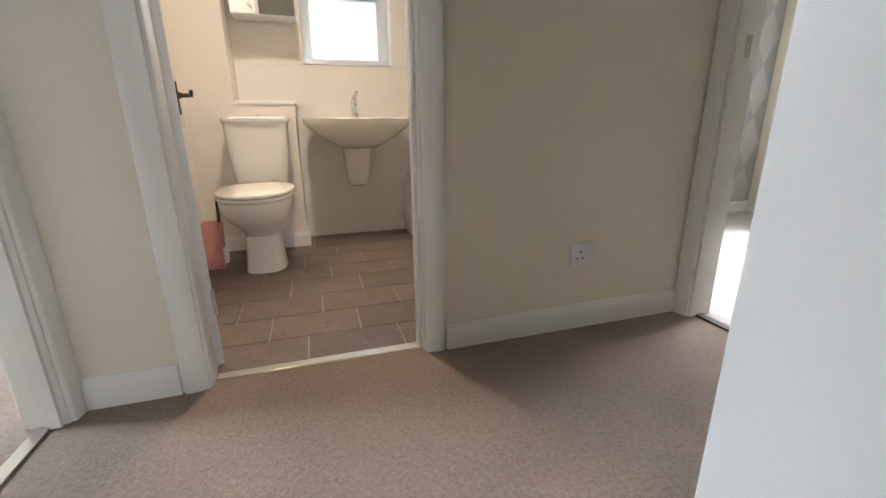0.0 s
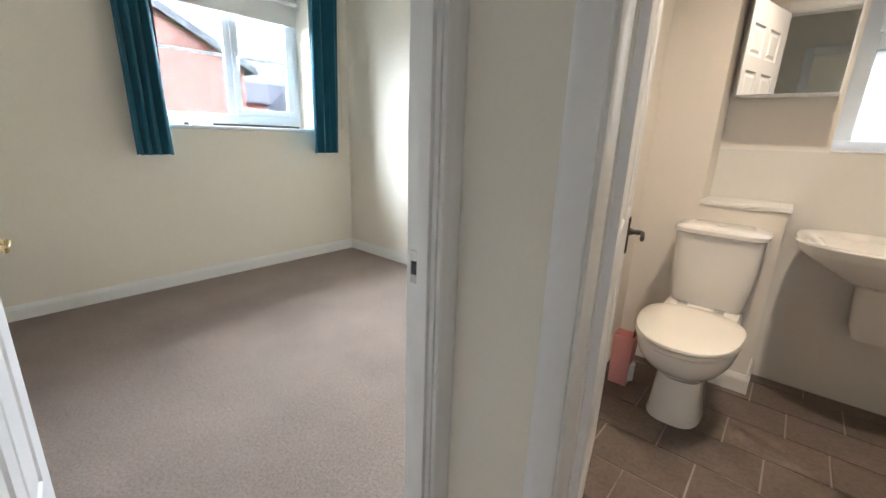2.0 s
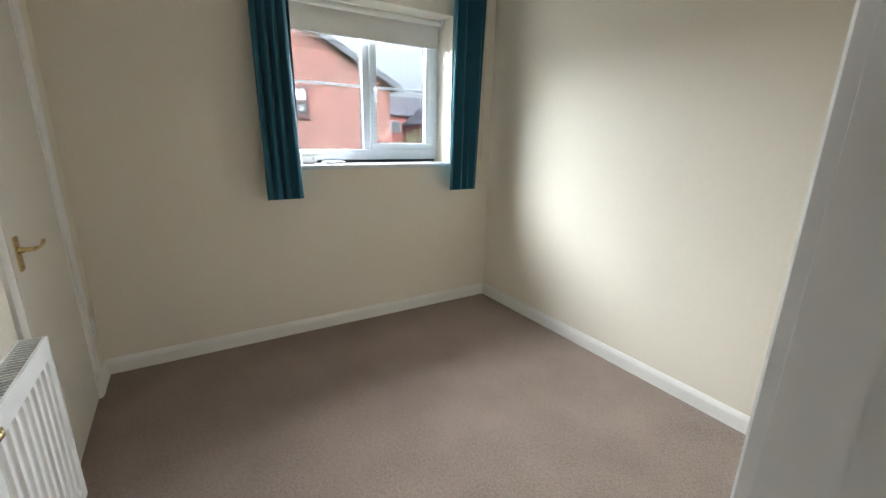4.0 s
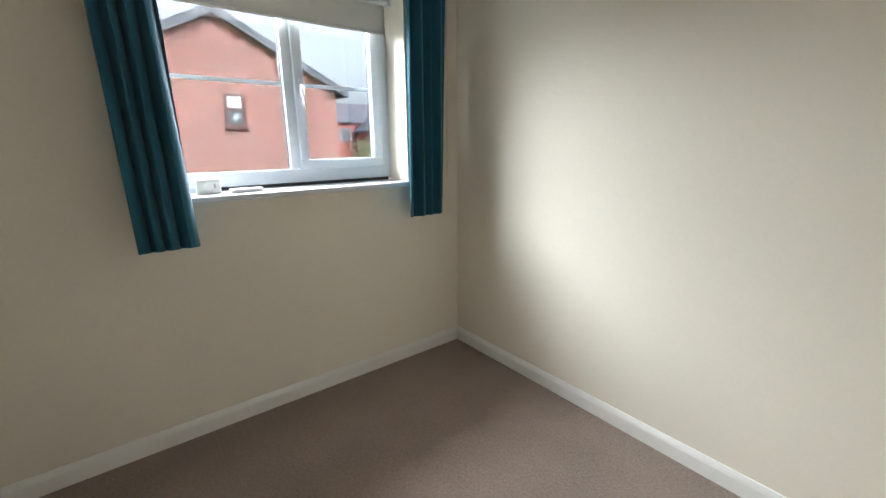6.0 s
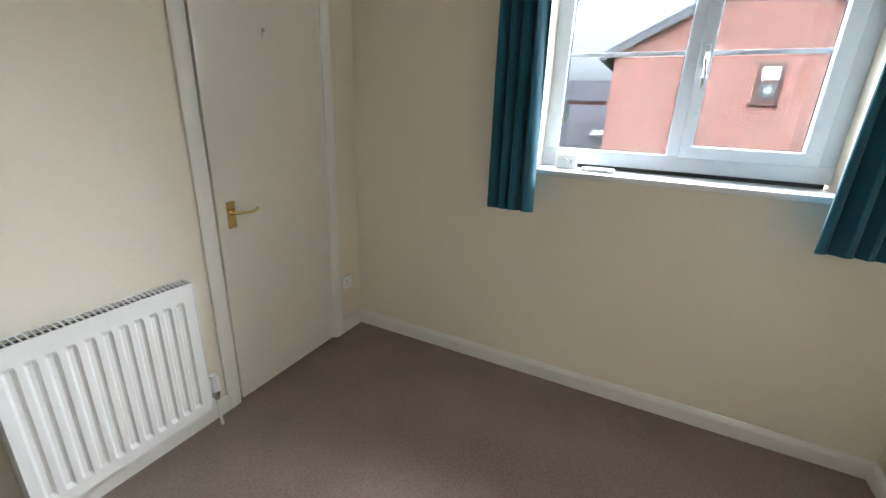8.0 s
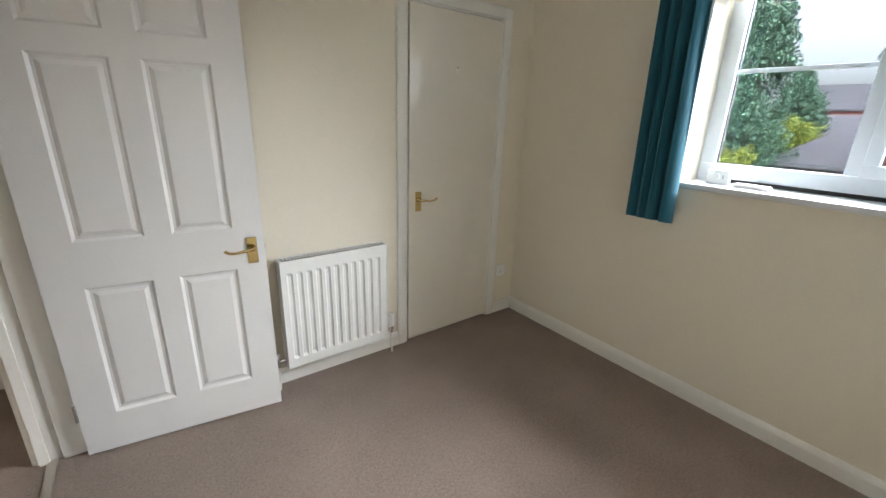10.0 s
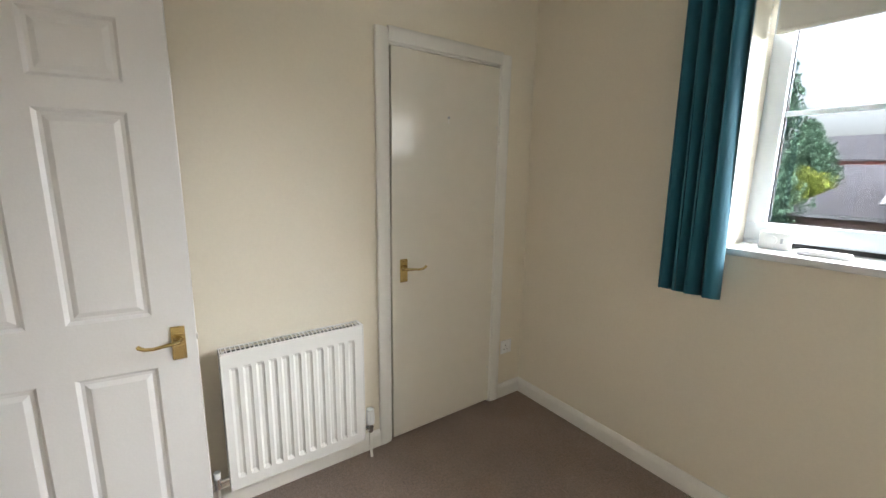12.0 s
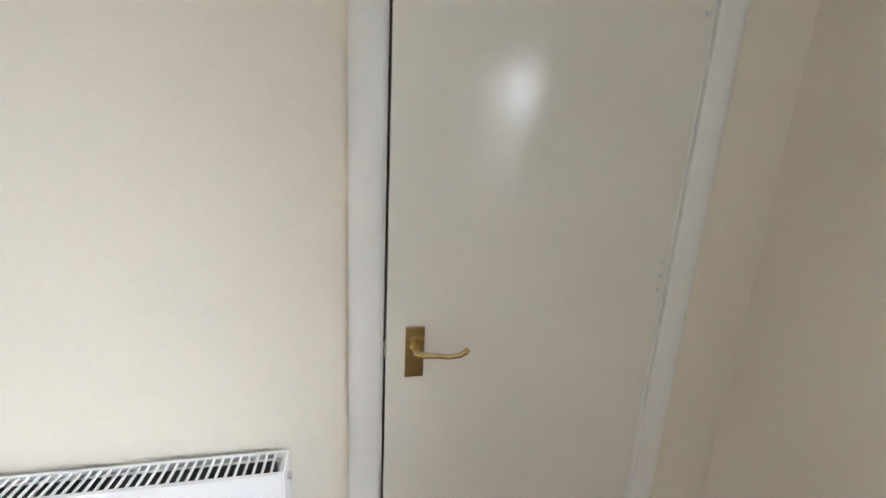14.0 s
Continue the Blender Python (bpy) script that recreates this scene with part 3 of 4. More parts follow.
part("frame_packer", boxm(-3.33, -3.276, WY0, 1.62, 1.126, 1.1575), PVC, win)
sill = setting("window_sill_1", boxm(-3.335, -3.040, WY0 - 0.0, WY1 + 0.0, 1.112, 1.140, bevel=0.006), SILLW, "white gloss painted window sill board", "window sill", True)

# roller blind, part lowered
blind = thing("roller_blind", "off-white roller blind lowered a little over the window", "blind")
cyb = cyl(bmesh.new(), (-3.195, 1.50, 2.120), (-3.195, 2.625, 2.120), 0.021, 20)
part("roll", cyb, BLIND, blind, "", True)
part("cloth", boxm(-3.218, -3.2165, 1.505, 2.620, 1.962, 2.120), BLIND, blind)
part("bottom_bar", boxm(-3.223, -3.212, 1.505, 2.620, 1.952, 1.968, bevel=0.003), BLIND, blind)
for y0, y1 in ((1.488, 1.499), (2.627, 2.640)):
    part("bracket", boxm(-3.225, -3.165, y0, y1, 2.092, 2.153, bevel=0.003), PLASTIC, blind)
chain = bmesh.new()
for i in range(46):
    bmesh.ops.create_icosphere(chain, subdivisions=1, radius=0.0026, matrix=Matrix.Translation((-3.178, 1.493, 2.10 - i * 0.016)))
part("bead_chain", chain, PLASTIC, blind)


# curtains on a pole
pole = thing("curtain_pole", "metal curtain pole with round end caps", "curtain pole")
part("rod", cyl(bmesh.new(), (-2.955, 1.22, 2.335), (-2.955, 2.895, 2.335), 0.0125, 16), STEEL, pole, "", True)
for y in (1.21, 2.905):
    bm = bmesh.new()
    bmesh.ops.create_uvsphere(bm, u_segments=16, v_segments=10, radius=0.024, matrix=Matrix.Translation((-2.955, y, 2.335)))
    part("finial", bm, STEEL, pole, "ball end cap", True)
for y in (1.245, 2.875):
    bm = cyl(bmesh.new(), (-3.07, y, 2.335), (-2.965, y, 2.335), 0.008, 12)
    cyl(bm, (-3.07, y, 2.335), (-3.064, y, 2.335), 0.025, 16)
    part("bracket", bm, STEEL, pole, "", True)


def curtain(y0b, y1b, y0t, y1t, zb, folds, seed, xb, amp):
    rnd = random.Random(seed)
    root = thing("curtain", "teal blue eyelet curtain drawn back, hanging in folds", "curtain", group="curtains at the bedroom window")
    nu, nv = folds * 14, 26
    ph = [rnd.uniform(-0.5, 0.5) for _ in range(folds + 2)]
    bm = bmesh.new()
    front, back = [], []
    for j in range(nv + 1):
        v = j / nv
        fr, bk = [], []
        for i in range(nu + 1):
            u = i / nu
            f = u * folds
            k = int(f)
            ww = f + 0.13 * math.sin(2.1 * f + seed) * (1 - v)
            a = amp * (1.0 + 0.25 * ph[min(k, folds)]) * (0.95 + 0.1 * v)
            sn = math.sin(2 * math.pi * ww)
            off = a * math.copysign(abs(sn) ** 0.75, sn) + 0.18 * a * math.sin(4 * math.pi * ww + 1 + ph[min(k, folds)])
            y = (y0b + (y1b - y0b) * u) * (1 - v) + (y0t + (y1t - y0t) * u) * v
            y += 0.012 * math.sin(4 * math.pi * ww + 0.6) * (1 - 0.4 * v)
            z = zb + (2.372 - zb) * v + (0.006 * math.sin(2 * math.pi * ww) if j == 0 else 0)
            fr.append(bm.verts.new((xb + off, y, z)))
            bk.append(bm.verts.new((xb + off - 0.0035, y, z)))
        front.append(fr)
        back.append(bk)
    for j in range(nv):
        for i in range(nu):
            bm.faces.new((front[j][i], front[j][i + 1], front[j + 1][i + 1], front[j + 1][i]))
            bm.faces.new((back[j][i + 1], back[j][i], back[j + 1][i], back[j + 1][i + 1]))
    for i in range(nu):
        bm.faces.new((front[0][i + 1], front[0][i], back[0][i], back[0][i + 1]))
        bm.faces.new((front[nv][i], front[nv][i + 1], back[nv][i + 1], back[nv][i]))
    for i in (0, nu):
        for j in range(nv):
            bm.faces.new((front[j][i], front[j + 1][i], back[j + 1][i], back[j][i]))
    part("cloth", bm, TEAL, root, "", True)
    for k in range(folds):
        y = y0t + (y1t - y0t) * (k + 0.5) / folds
        bm = bmesh.new()
        pts = [(-2.955 + 0.024 * math.cos(a), y, 2.335 + 0.024 * math.sin(a)) for a in [2 * math.pi * q / 14 for q in range(15)]]
        tube(bm, pts, 0.005, 6)
        part("eyelet", bm, STEEL, root, "silver eyelet ring", True)
    return root


curtain(1.305, 1.535, 1.295, 1.505, 0.945, 4, 3, -2.955, 0.040)
curtain(2.575, 2.848, 2.590, 2.862, 0.945, 4, 8, -2.955, 0.040)

# things on the sill
dev = thing("control_box", "small white plastic control box with round dial", "thermostat")
part("case", boxm(-3.185, -3.155, 1.572, 1.672, 1.141, 1.208, bevel=0.005), PLASTIC, dev, "", True)
part("dial", cyl(bmesh.new(), (-3.156, 1.615, 1.176), (-3.149, 1.615, 1.176), 0.017, 20), PLASTIC, dev, "", True)
part("mark", boxm(-3.156, -3.1535, 1.642, 1.650, 1.166, 1.185), PLAST_GREY, dev)
rem = thing("remote_control", "flat white plastic remote lying on the sill", "remote control")
part("case", boxm(-3.165, -3.110, 1.705, 1.848, 1.141, 1.158, bevel=0.004), PLASTIC, rem, "", True)
part("button_strip", boxm(-3.148, -3.126, 1.725, 1.80, 1.158, 1.1605), PLAST_GREY, rem)


# painted pipe casing in the corner by the window
setting("trim_pipe_casing", boxm(WX, WX + 0.008, 2.950, 2.970, 1.15, H, bevel=0.003), CREAM, "cream painted narrow pipe casing", "trim", True)

# ---- sockets ----
def socket(m, gangs=2, label="white plastic double wall socket"):
    """A wall plate lying in its local xz plane, proud towards -y."""
    root = thing("wall_socket", label, "socket", m, "wall sockets")
    hw = 0.073 if gangs == 2 else 0.043
    part("plate", boxm(-hw, hw, -0.009, 0.001, -0.043, 0.043, bevel=0.003), PLASTIC, root, "", True)
    for x in (-0.036, 0.036) if gangs == 2 else (-0.004,):
        sx = x + (0.02 if x < -0.01 else -0.02) if gangs == 2 else 0.020
        part("switch", boxm(sx - 0.006, sx + 0.006, -0.0125, -0.008, 0.012, 0.032, bevel=0.001), PLASTIC, root)
        for dx, dz, w, h in ((0, 0.010, 0.005, 0.009), (-0.011, -0.014, 0.008, 0.005), (0.011, -0.014, 0.008, 0.005)):
            part("pin_hole", boxm(x + dx - w / 2 - 0.004, x + dx + w / 2 - 0.004, -0.0095, -0.0085, dz - h / 2, dz + h / 2), GAP_SHADE, root)
    return root


socket(pose(1.195, LY, 0.283), 1, "white plastic single wall socket on the landing")
socket(pose(-0.745, NY, 0.335), 1, "white plastic single wall socket above the bedroom skirting")
socket(pose(-2.94, SY, 0.335, 0, 0, 180), 1, "white plastic single socket close to the corner")

# ---- radiator ----
rad = thing("radiator", "white panel radiator with vertical flutes under a top grille", "radiator")
RX0, RX1, RZ0, RZ1, RY = -1.932, -1.352, 0.132, 0.718, 0.505
nfl = 11
bm = bmesh.new()
pitch = (RX1 - RX0 - 0.05) / nfl
prof = []
for k in range(nfl):
    x = RX0 + 0.025 + k * pitch
    for u, d in ((0.0, 0.0), (0.34, 0.0), (0.44, -0.006), (0.54, -0.009), (0.80, -0.009), (0.90, -0.006)):
        prof.append((x + u * pitch, d))
prof.append((RX1 - 0.025, 0.0))
cols = []
for x, d in prof:
    col = []
    for z, k in ((RZ0, 0), (RZ0 + 0.045, 0), (RZ0 + 0.062, 1), (RZ1 - 0.075, 1), (RZ1 - 0.058, 0), (RZ1, 0)):
        col.append(bm.verts.new((x, RY + d * k, z)))
    cols.append(col)
edge0 = [bm.verts.new((RX0, RY, v.co.z)) for v in cols[0]]
edge1 = [bm.verts.new((RX1, RY, v.co.z)) for v in cols[0]]
cols = [edge0] + cols + [edge1]
for a, b in zip(cols, cols[1:]):
    for i in range(5):
        bm.faces.new((a[i], b[i], b[i + 1], a[i + 1]))
front = part("front_panel", bm, RADW, rad, "white fluted front panel", False)
part("back_panel", boxm(RX0 + 0.01, RX1 - 0.01, 0.440, 0.452, RZ0, RZ1 - 0.01), RADW, rad)
# convector coloured near-black, so the grille slots look shaded
part("convector", boxm(RX0 + 0.02, RX1 - 0.02, 0.4525, 0.488, RZ0 + 0.03, RZ1 - 0.006), GAP_SHADE, rad, "convector plate behind the front panel, coloured as the shade inside")
for x0, x1 in ((RX0 - 0.003, RX0 + 0.002), (RX1 - 0.002, RX1 + 0.003)):
    part("side_panel", boxm(x0, x1, 0.436, RY + 0.001, RZ0 - 0.002, RZ1 + 0.004, bevel=0.001), RADW, rad)
bm = boxm(RX0, RX1, RY - 0.008, RY + 0.002, RZ1 - 0.002, RZ1 + 0.005, bevel=0.001)
box(bm, RX0, RX1, 0.436, 0.444, RZ1 - 0.002, RZ1 + 0.005, bevel=0.001)
nb = 34
for k in range(nb + 1):
    x = RX0 + 0.006 + k * (RX1 - RX0 - 0.012) / nb
    box(bm, x - 0.0022, x + 0.0022, 0.444, RY - 0.008, RZ1 + 0.0005, RZ1 + 0.0045)
part("top_grille", bm, RADW, rad, "slotted white top grille")
for x in (RX0 + 0.1, RX1 - 0.1):
    part("wall_bracket", boxm(x - 0.015, x + 0.015, SY, 0.440, 0.25, 0.6), RADW, rad)
for x, s in ((RX0, -1), (RX1, 1)):
    bm = cyl(bmesh.new(), (x, 0.465, 0.165), (x + s * 0.058, 0.465, 0.165), 0.011, 14)
    cyl(bm, (x + s * 0.046, 0.465, 0.140), (x + s * 0.046, 0.465, 0.185), 0.014, 14)
    valve = part("valve", bm, CHROME, rad, "chrome radiator valve", True)
    part("pipe", tube(bmesh.new(), [(x + s * 0.046, 0.465, 0.145), (x + s * 0.046, 0.466, 0.06), (x + s * 0.05, 0.47, -0.002)], 0.0075), GLOSSW, rad, "white painted pipe", True)
    if s < 0:
        bm = cyl(bmesh.new(), (x - 0.046, 0.465, 0.185), (x - 0.046, 0.465, 0.262), 0.021, 18, 0.017)
        for k in range(9):
            a = 2 * math.pi * k / 9
            cyl(bm, (x - 0.046 + 0.0195 * math.cos(a), 0.465 + 0.0195 * math.sin(a), 0.200), (x - 0.046 + 0.0175 * math.cos(a), 0.465 + 0.0175 * math.sin(a), 0.25), 0.003, 6)
        part("thermostatic_head", bm, PLASTIC, rad, "white ribbed thermostatic head", True)
    else:
        part("valve_cap", cyl(bmesh.new(), (x + 0.046, 0.465, 0.184), (x + 0.046, 0.465, 0.212), 0.013, 14), PLASTIC, rad, "", True)
part("bleed_plug", cyl(bmesh.new(), (RX0 - 0.012, 0.47, RZ1 - 0.03), (RX0, 0.47, RZ1 - 0.03), 0.008, 10), CHROME, rad)

# ---- bathroom ----
box_unit = thing("pipe_boxing", "white boxed-in ledge behind the toilet", "boxing", kind="structure")
part("casing", boxm(-0.09, 0.236, 2.81, BY - 0.008, 0, 0.862), BATH_PAINT, box_unit)
part("ledge", boxm(-0.09, 0.244, 2.800, BY - 0.008, 0.862, 0.882, bevel=0.004), GLOSSW, box_unit, "white ledge top")
part("plinth", along(bmesh.new(), SKIRT, (-0.09, 2.81, 0), (0.252, 2.81, 0), (0, -1, 0)), GLOSSW, box_unit, "white skirting strip")
part("plinth", along(bmesh.new(), SKIRT, (0.236, 2.80, 0), (0.236, BY - 0.01, 0), (1, 0, 0)), GLOSSW, box_unit, "white skirting strip")
lin = thing("wall_panel_bathroom", "glossy white waterproof panel behind the basin", "wall panel", kind="structure")
part("panel", boxm(-0.089, 1.69, BY - 0.008, BY - 0.001, 0.0, 1.112), PANELW, lin)
part("edge_trim", boxm(-0.089, BWX0 - 0.002, BY - 0.010, BY - 0.001, 1.1125, 1.120), PLASTIC, lin)
part("panel", boxm(BWX1 + 0.002, 1.69, BY - 0.008, BY - 0.001, 1.113, 2.39), PANELW, lin)


def oval(cx, cy, z, rx, ryf, ryb, n=40, power=2.3):
    """A rounded outline, longer to the front (-y) than to the back."""
    pts = []
    for k in range(n):
        a = 2 * math.pi * k / n
        c, s = math.cos(a), math.sin(a)
        px = rx * math.copysign(abs(c) ** (2 / power), c)
        py = (ryb if s > 0 else ryf) * math.copysign(abs(s) ** (2 / power), s)
        pts.append((cx + px, cy + py, z))
    return pts


wc = thing("toilet", "white ceramic close-coupled toilet with lid down", "toilet")
tx = 0.022
bm = bmesh.new()
loft(bm, [oval(tx, 2.47, 0.0, 0.105, 0.165, 0.15, power=3), oval(tx, 2.47, 0.03, 0.100, 0.160, 0.15, power=3), oval(tx, 2.48, 0.19, 0.090, 0.145, 0.15, power=2.8), oval(tx, 2.47, 0.235, 0.115, 0.20, 0.16),
          oval(tx, 2.44, 0.28, 0.150, 0.25, 0.18), oval(tx, 2.42, 0.33, 0.170, 0.285, 0.20), oval(tx, 2.41, 0.375, 0.178, 0.30, 0.21), oval(tx, 2.41, 0.392, 0.176, 0.298, 0.21), oval(tx, 2.41, 0.397, 0.168, 0.29, 0.20)])
part("bowl", bm, CERAMIC, wc, "", True)
part("bowl_shelf", boxm(tx - 0.15, tx + 0.15, 2.56, 2.80, 0.31, 0.43, bevel=0.03), CERAMIC, wc, "", True)
bm = loft(bmesh.new(), [oval(tx, 2.40, 0.398, 0.176, 0.296, 0.175), oval(tx, 2.40, 0.403, 0.184, 0.304, 0.18), oval(tx, 2.40, 0.412, 0.185, 0.305, 0.18), oval(tx, 2.40, 0.417, 0.180, 0.30, 0.175)])
part("seat_ring", bm, SEATW, wc, "", True)
bm = loft(bmesh.new(), [oval(tx, 2.40, 0.420, 0.180, 0.300, 0.175), oval(tx, 2.40, 0.426, 0.186, 0.306, 0.18), oval(tx, 2.40, 0.434, 0.184, 0.304, 0.178), oval(tx, 2.40, 0.441, 0.170, 0.285, 0.165), oval(tx, 2.40, 0.446, 0.10, 0.18, 0.11)])
part("lid", bm, SEATW, wc, "white closed seat lid", True)
for x in (-0.07, 0.07):
    part("hinge", cyl(bmesh.new(), (tx + x - 0.02, 2.590, 0.437), (tx + x + 0.02, 2.590, 0.437), 0.011, 12), CHROME, wc, "", True)
bm = loft(bmesh.new(), [oval(tx + 0.008, 2.70, z, w, f, 0.098, power=5) for z, w, f in ((0.43, 0.135, 0.075), (0.45, 0.142, 0.085), (0.60, 0.158, 0.105), (0.757, 0.166, 0.115))])
part("cistern", bm, CERAMIC, wc, "", True)
bm = loft(bmesh.new(), [oval(tx + 0.008, 2.70, z, w, f, 0.10, power=4.5) for z, w, f in ((0.757, 0.168, 0.118), (0.762, 0.174, 0.125), (0.778, 0.175, 0.126), (0.787, 0.165, 0.115), (0.792, 0.12, 0.08))])
part("cistern_lid", bm, CERAMIC, wc, "", True)
part("flush_button", cyl(bmesh.new(), (tx + 0.008, 2.68, 0.790), (tx + 0.008, 2.68, 0.799), 0.022, 20), CHROME, wc, "chrome dual flush button", True)

brush = thing("toilet_brush", "pink plastic toilet brush in its holder", "toilet brush")
bm = loft(bmesh.new(), [[(x * s - 0.235, y * s + 2.50, z) for x, y in ((-0.045, -0.045), (0.045, -0.045), (0.045, 0.045), (-0.045, 0.045))] for z, s in ((0.0, 0.9), (0.25, 1.0), (0.25, 0.9), (0.02, 0.8))])
part("holder", bm, PINK, brush)
part("stick", cyl(bmesh.new(), (-0.205, 2.50, 0.02), (-0.195, 2.51, 0.36), 0.007, 10), DARKM, brush, "", True)
part("bristle_head", cyl(bmesh.new(), (-0.205, 2.50, 0.025), (-0.205, 2.50, 0.11), 0.03, 14), PLASTIC, brush)

basin = thing("wash_basin", "white ceramic wash basin on a half pedestal", "wash basin")
bx, byc = 0.603, 2.83
def basin_ring(z, w, f, p=2.6):
    return oval(bx, byc, z, w, f, BY - 0.01 - byc, 48, p)
bm = loft(bmesh.new(), [basin_ring(0.60, 0.10, 0.03), basin_ring(0.635, 0.17, 0.12), basin_ring(0.69, 0.255, 0.20), basin_ring(0.735, 0.312, 0.25, 3), basin_ring(0.752, 0.325, 0.262, 3.2), basin_ring(0.775, 0.330, 0.268, 3.4), basin_ring(0.783, 0.325, 0.263, 3.4),
                        basin_ring(0.781, 0.300, 0.242, 3)[:], [(x, min(y, 2.93), z) for x, y, z in basin_ring(0.765, 0.27, 0.215)], [(x, min(y, 2.92), z) for x, y, z in basin_ring(0.70, 0.20, 0.15)], [(x, min(y, 2.90), z) for x, y, z in basin_ring(0.665, 0.10, 0.06)]])
part("bowl", bm, CERAMIC, basin, "", True)
bm = loft(bmesh.new(), [oval(bx - 0.008, 2.93, z, w, f, 0.10, 32, 2.8) for z, w, f in ((0.355, 0.045, 0.03), (0.365, 0.062, 0.06), (0.42, 0.078, 0.085), (0.55, 0.090, 0.11), (0.64, 0.095, 0.125))])
part("half_pedestal", bm, CERAMIC, basin, "", True)
part("overflow", cyl(bmesh.new(), (bx, 2.925, 0.752), (bx, 2.935, 0.752), 0.011, 14), CHROME, basin)
tap = thing("mixer_tap", "chrome single-lever basin mixer tap", "tap")
bm = cyl(bmesh.new(), (0.600, 2.945, 0.780), (0.600, 2.945, 0.875), 0.022, 20, 0.019)
part("body", bm, CHROME, tap, "", True)
part("spout", tube(bmesh.new(), [(0.600, 2.95, 0.845), (0.600, 2.91, 0.852), (0.600, 2.865, 0.842), (0.600, 2.845, 0.828)], [0.016, 0.015, 0.013, 0.012]), CHROME, tap, "", True)
part("lever", tube(bmesh.new(), [(0.600, 2.948, 0.872), (0.601, 2.94, 0.905), (0.606, 2.90, 0.928), (0.612, 2.862, 0.940)], [0.019, 0.018, 0.012, 0.009]), CHROME, tap, "", True)

tub = thing("bathtub", "white bathtub with plain side panel along the wall", "bathtub")
side = [(0.93, 0.0), (0.915, 0.10), (0.912, 0.22), (0.925, 0.33), (0.950, 0.41), (0.982, 0.465)]
bm = loft(bmesh.new(), [[(x, y, z) for x, z in side] + [(x + 0.012, y, z) for x, z in side[::-1]] for y in (LY + 0.105, 2.3, BY - 0.012)])
part("side_panel", bm, PANELW, tub, "bowed white side panel", True)
# solid dark strip painted as the shade below the bath rim
part("rim_shade", boxm(0.986, 0.992, LY + 0.11, BY - 0.012, 0.462, 0.478), GAP_SHADE, tub, "near-black strip for the shade under the rim")
bm = bmesh.new()
x0, x1, y0, y1 = 0.972, 1.695, LY + 0.105, BY - 0.009
rings = [[(x0, y0, 0.475), (x1, y0, 0.475), (x1, y1, 0.475), (x0, y1, 0.475)], [(x0, y0, 0.515), (x1, y0, 0.515), (x1, y1, 0.515), (x0, y1, 0.515)]]
rings += [[(x0 + i, y0 + i, z), (x1 - i, y0 + i, z), (x1 - i, y1 - i, z), (x0 + i, y1 - i, z)] for i, z in ((0.06, 0.512), (0.085, 0.49), (0.14, 0.15), (0.17, 0.13))]
loft(bm, rings)
part("tub", bm, CERAMIC, tub, "", False)
scr = thing("shower_screen", "clear glass shower screen with white post", "shower screen")
g = part("glass", boxm(0.990, 0.996, 2.20, BY - 0.045, 0.545, 1.93), SCREEN, scr)
g.visible_shadow = False
part("post", boxm(0.978, 1.008, BY - 0.045, BY - 0.009, 0.517, 1.95, bevel=0.004), PLASTIC, scr, "white wall post", True)
part("bottom_seal", boxm(0.984, 1.002, 2.20, BY - 0.046, 0.520, 0.547, bevel=0.003), PLASTIC, scr, "white bottom seal", True)
part("corner_clip", boxm(0.980, 1.006, 2.19, 2.22, 0.519, 0.58, bevel=0.003), CHROME, scr)

cab = thing("mirror_cabinet", "white wall cabinet with a mirror door", "cabinet")
part("body", boxm(-0.052, 0.296, 2.895, BY - 0.001, 1.345, 1.93, bevel=0.003), PLASTIC, cab)
part("mirror_door", boxm(-0.052, 0.296, 2.877, 2.893, 1.340, 1.935, bevel=0.002), PLASTIC, cab)
part("mirror", boxm(-0.046, 0.290, 2.873, 2.878, 1.346, 1.929), MIRROR, cab, "mirror glass")

bw = thing("window_2", "white plastic bathroom window with frosted panes", "window", kind="structure")
gy0, gy1 = 3.16, 3.22
bm = boxm(BWX0, BWX1, gy0, gy1, BWZ0, BWZ0 + 0.05, bevel=0.004)
box(bm, BWX0, BWX1, gy0, gy1, BWZ1 - 0.05, BWZ1, bevel=0.004)
box(bm, BWX0, BWX0 + 0.062, gy0, gy1, BWZ0 + 0.05, BWZ1 - 0.05, bevel=0.004)
box(bm, BWX1 - 0.062, BWX1, gy0, gy1, BWZ0 + 0.05, BWZ1 - 0.05, bevel=0.004)
box(bm, BWX0 + 0.062, BWX1 - 0.062, gy0, gy1, 1.535, 1.60, bevel=0.004)
part("window_frame", bm, PVC, bw, "", True)
for z0, z1 in ((BWZ0 + 0.05, 1.535), (1.645, BWZ1 - 0.09)):
    e = 0.0 if z0 < 1.5 else 0.04
    g = part("pane", boxm(BWX0 + 0.058 + e, BWX1 - 0.058 - e, 3.185, 3.190, z0 - 0.004, z1 + 0.004), FROST, bw, "frosted glass pane")
    g.visible_shadow = False
bm = boxm(BWX0 + 0.055, BWX1 - 0.055, gy0 - 0.012, gy1 - 0.01, 1.60, 1.648, bevel=0.004)
box(bm, BWX0 + 0.055, BWX1 - 0.055, gy0 - 0.012, gy1 - 0.01, BWZ1 - 0.09, BWZ1 - 0.045, bevel=0.004)
box(bm, BWX0 + 0.055, BWX0 + 0.100, gy0 - 0.012, gy1 - 0.01, 1.648, BWZ1 - 0.09, bevel=0.004)
box(bm, BWX1 - 0.100, BWX1 - 0.055, gy0 - 0.012, gy1 - 0.01, 1.648, BWZ1 - 0.09, bevel=0.004)
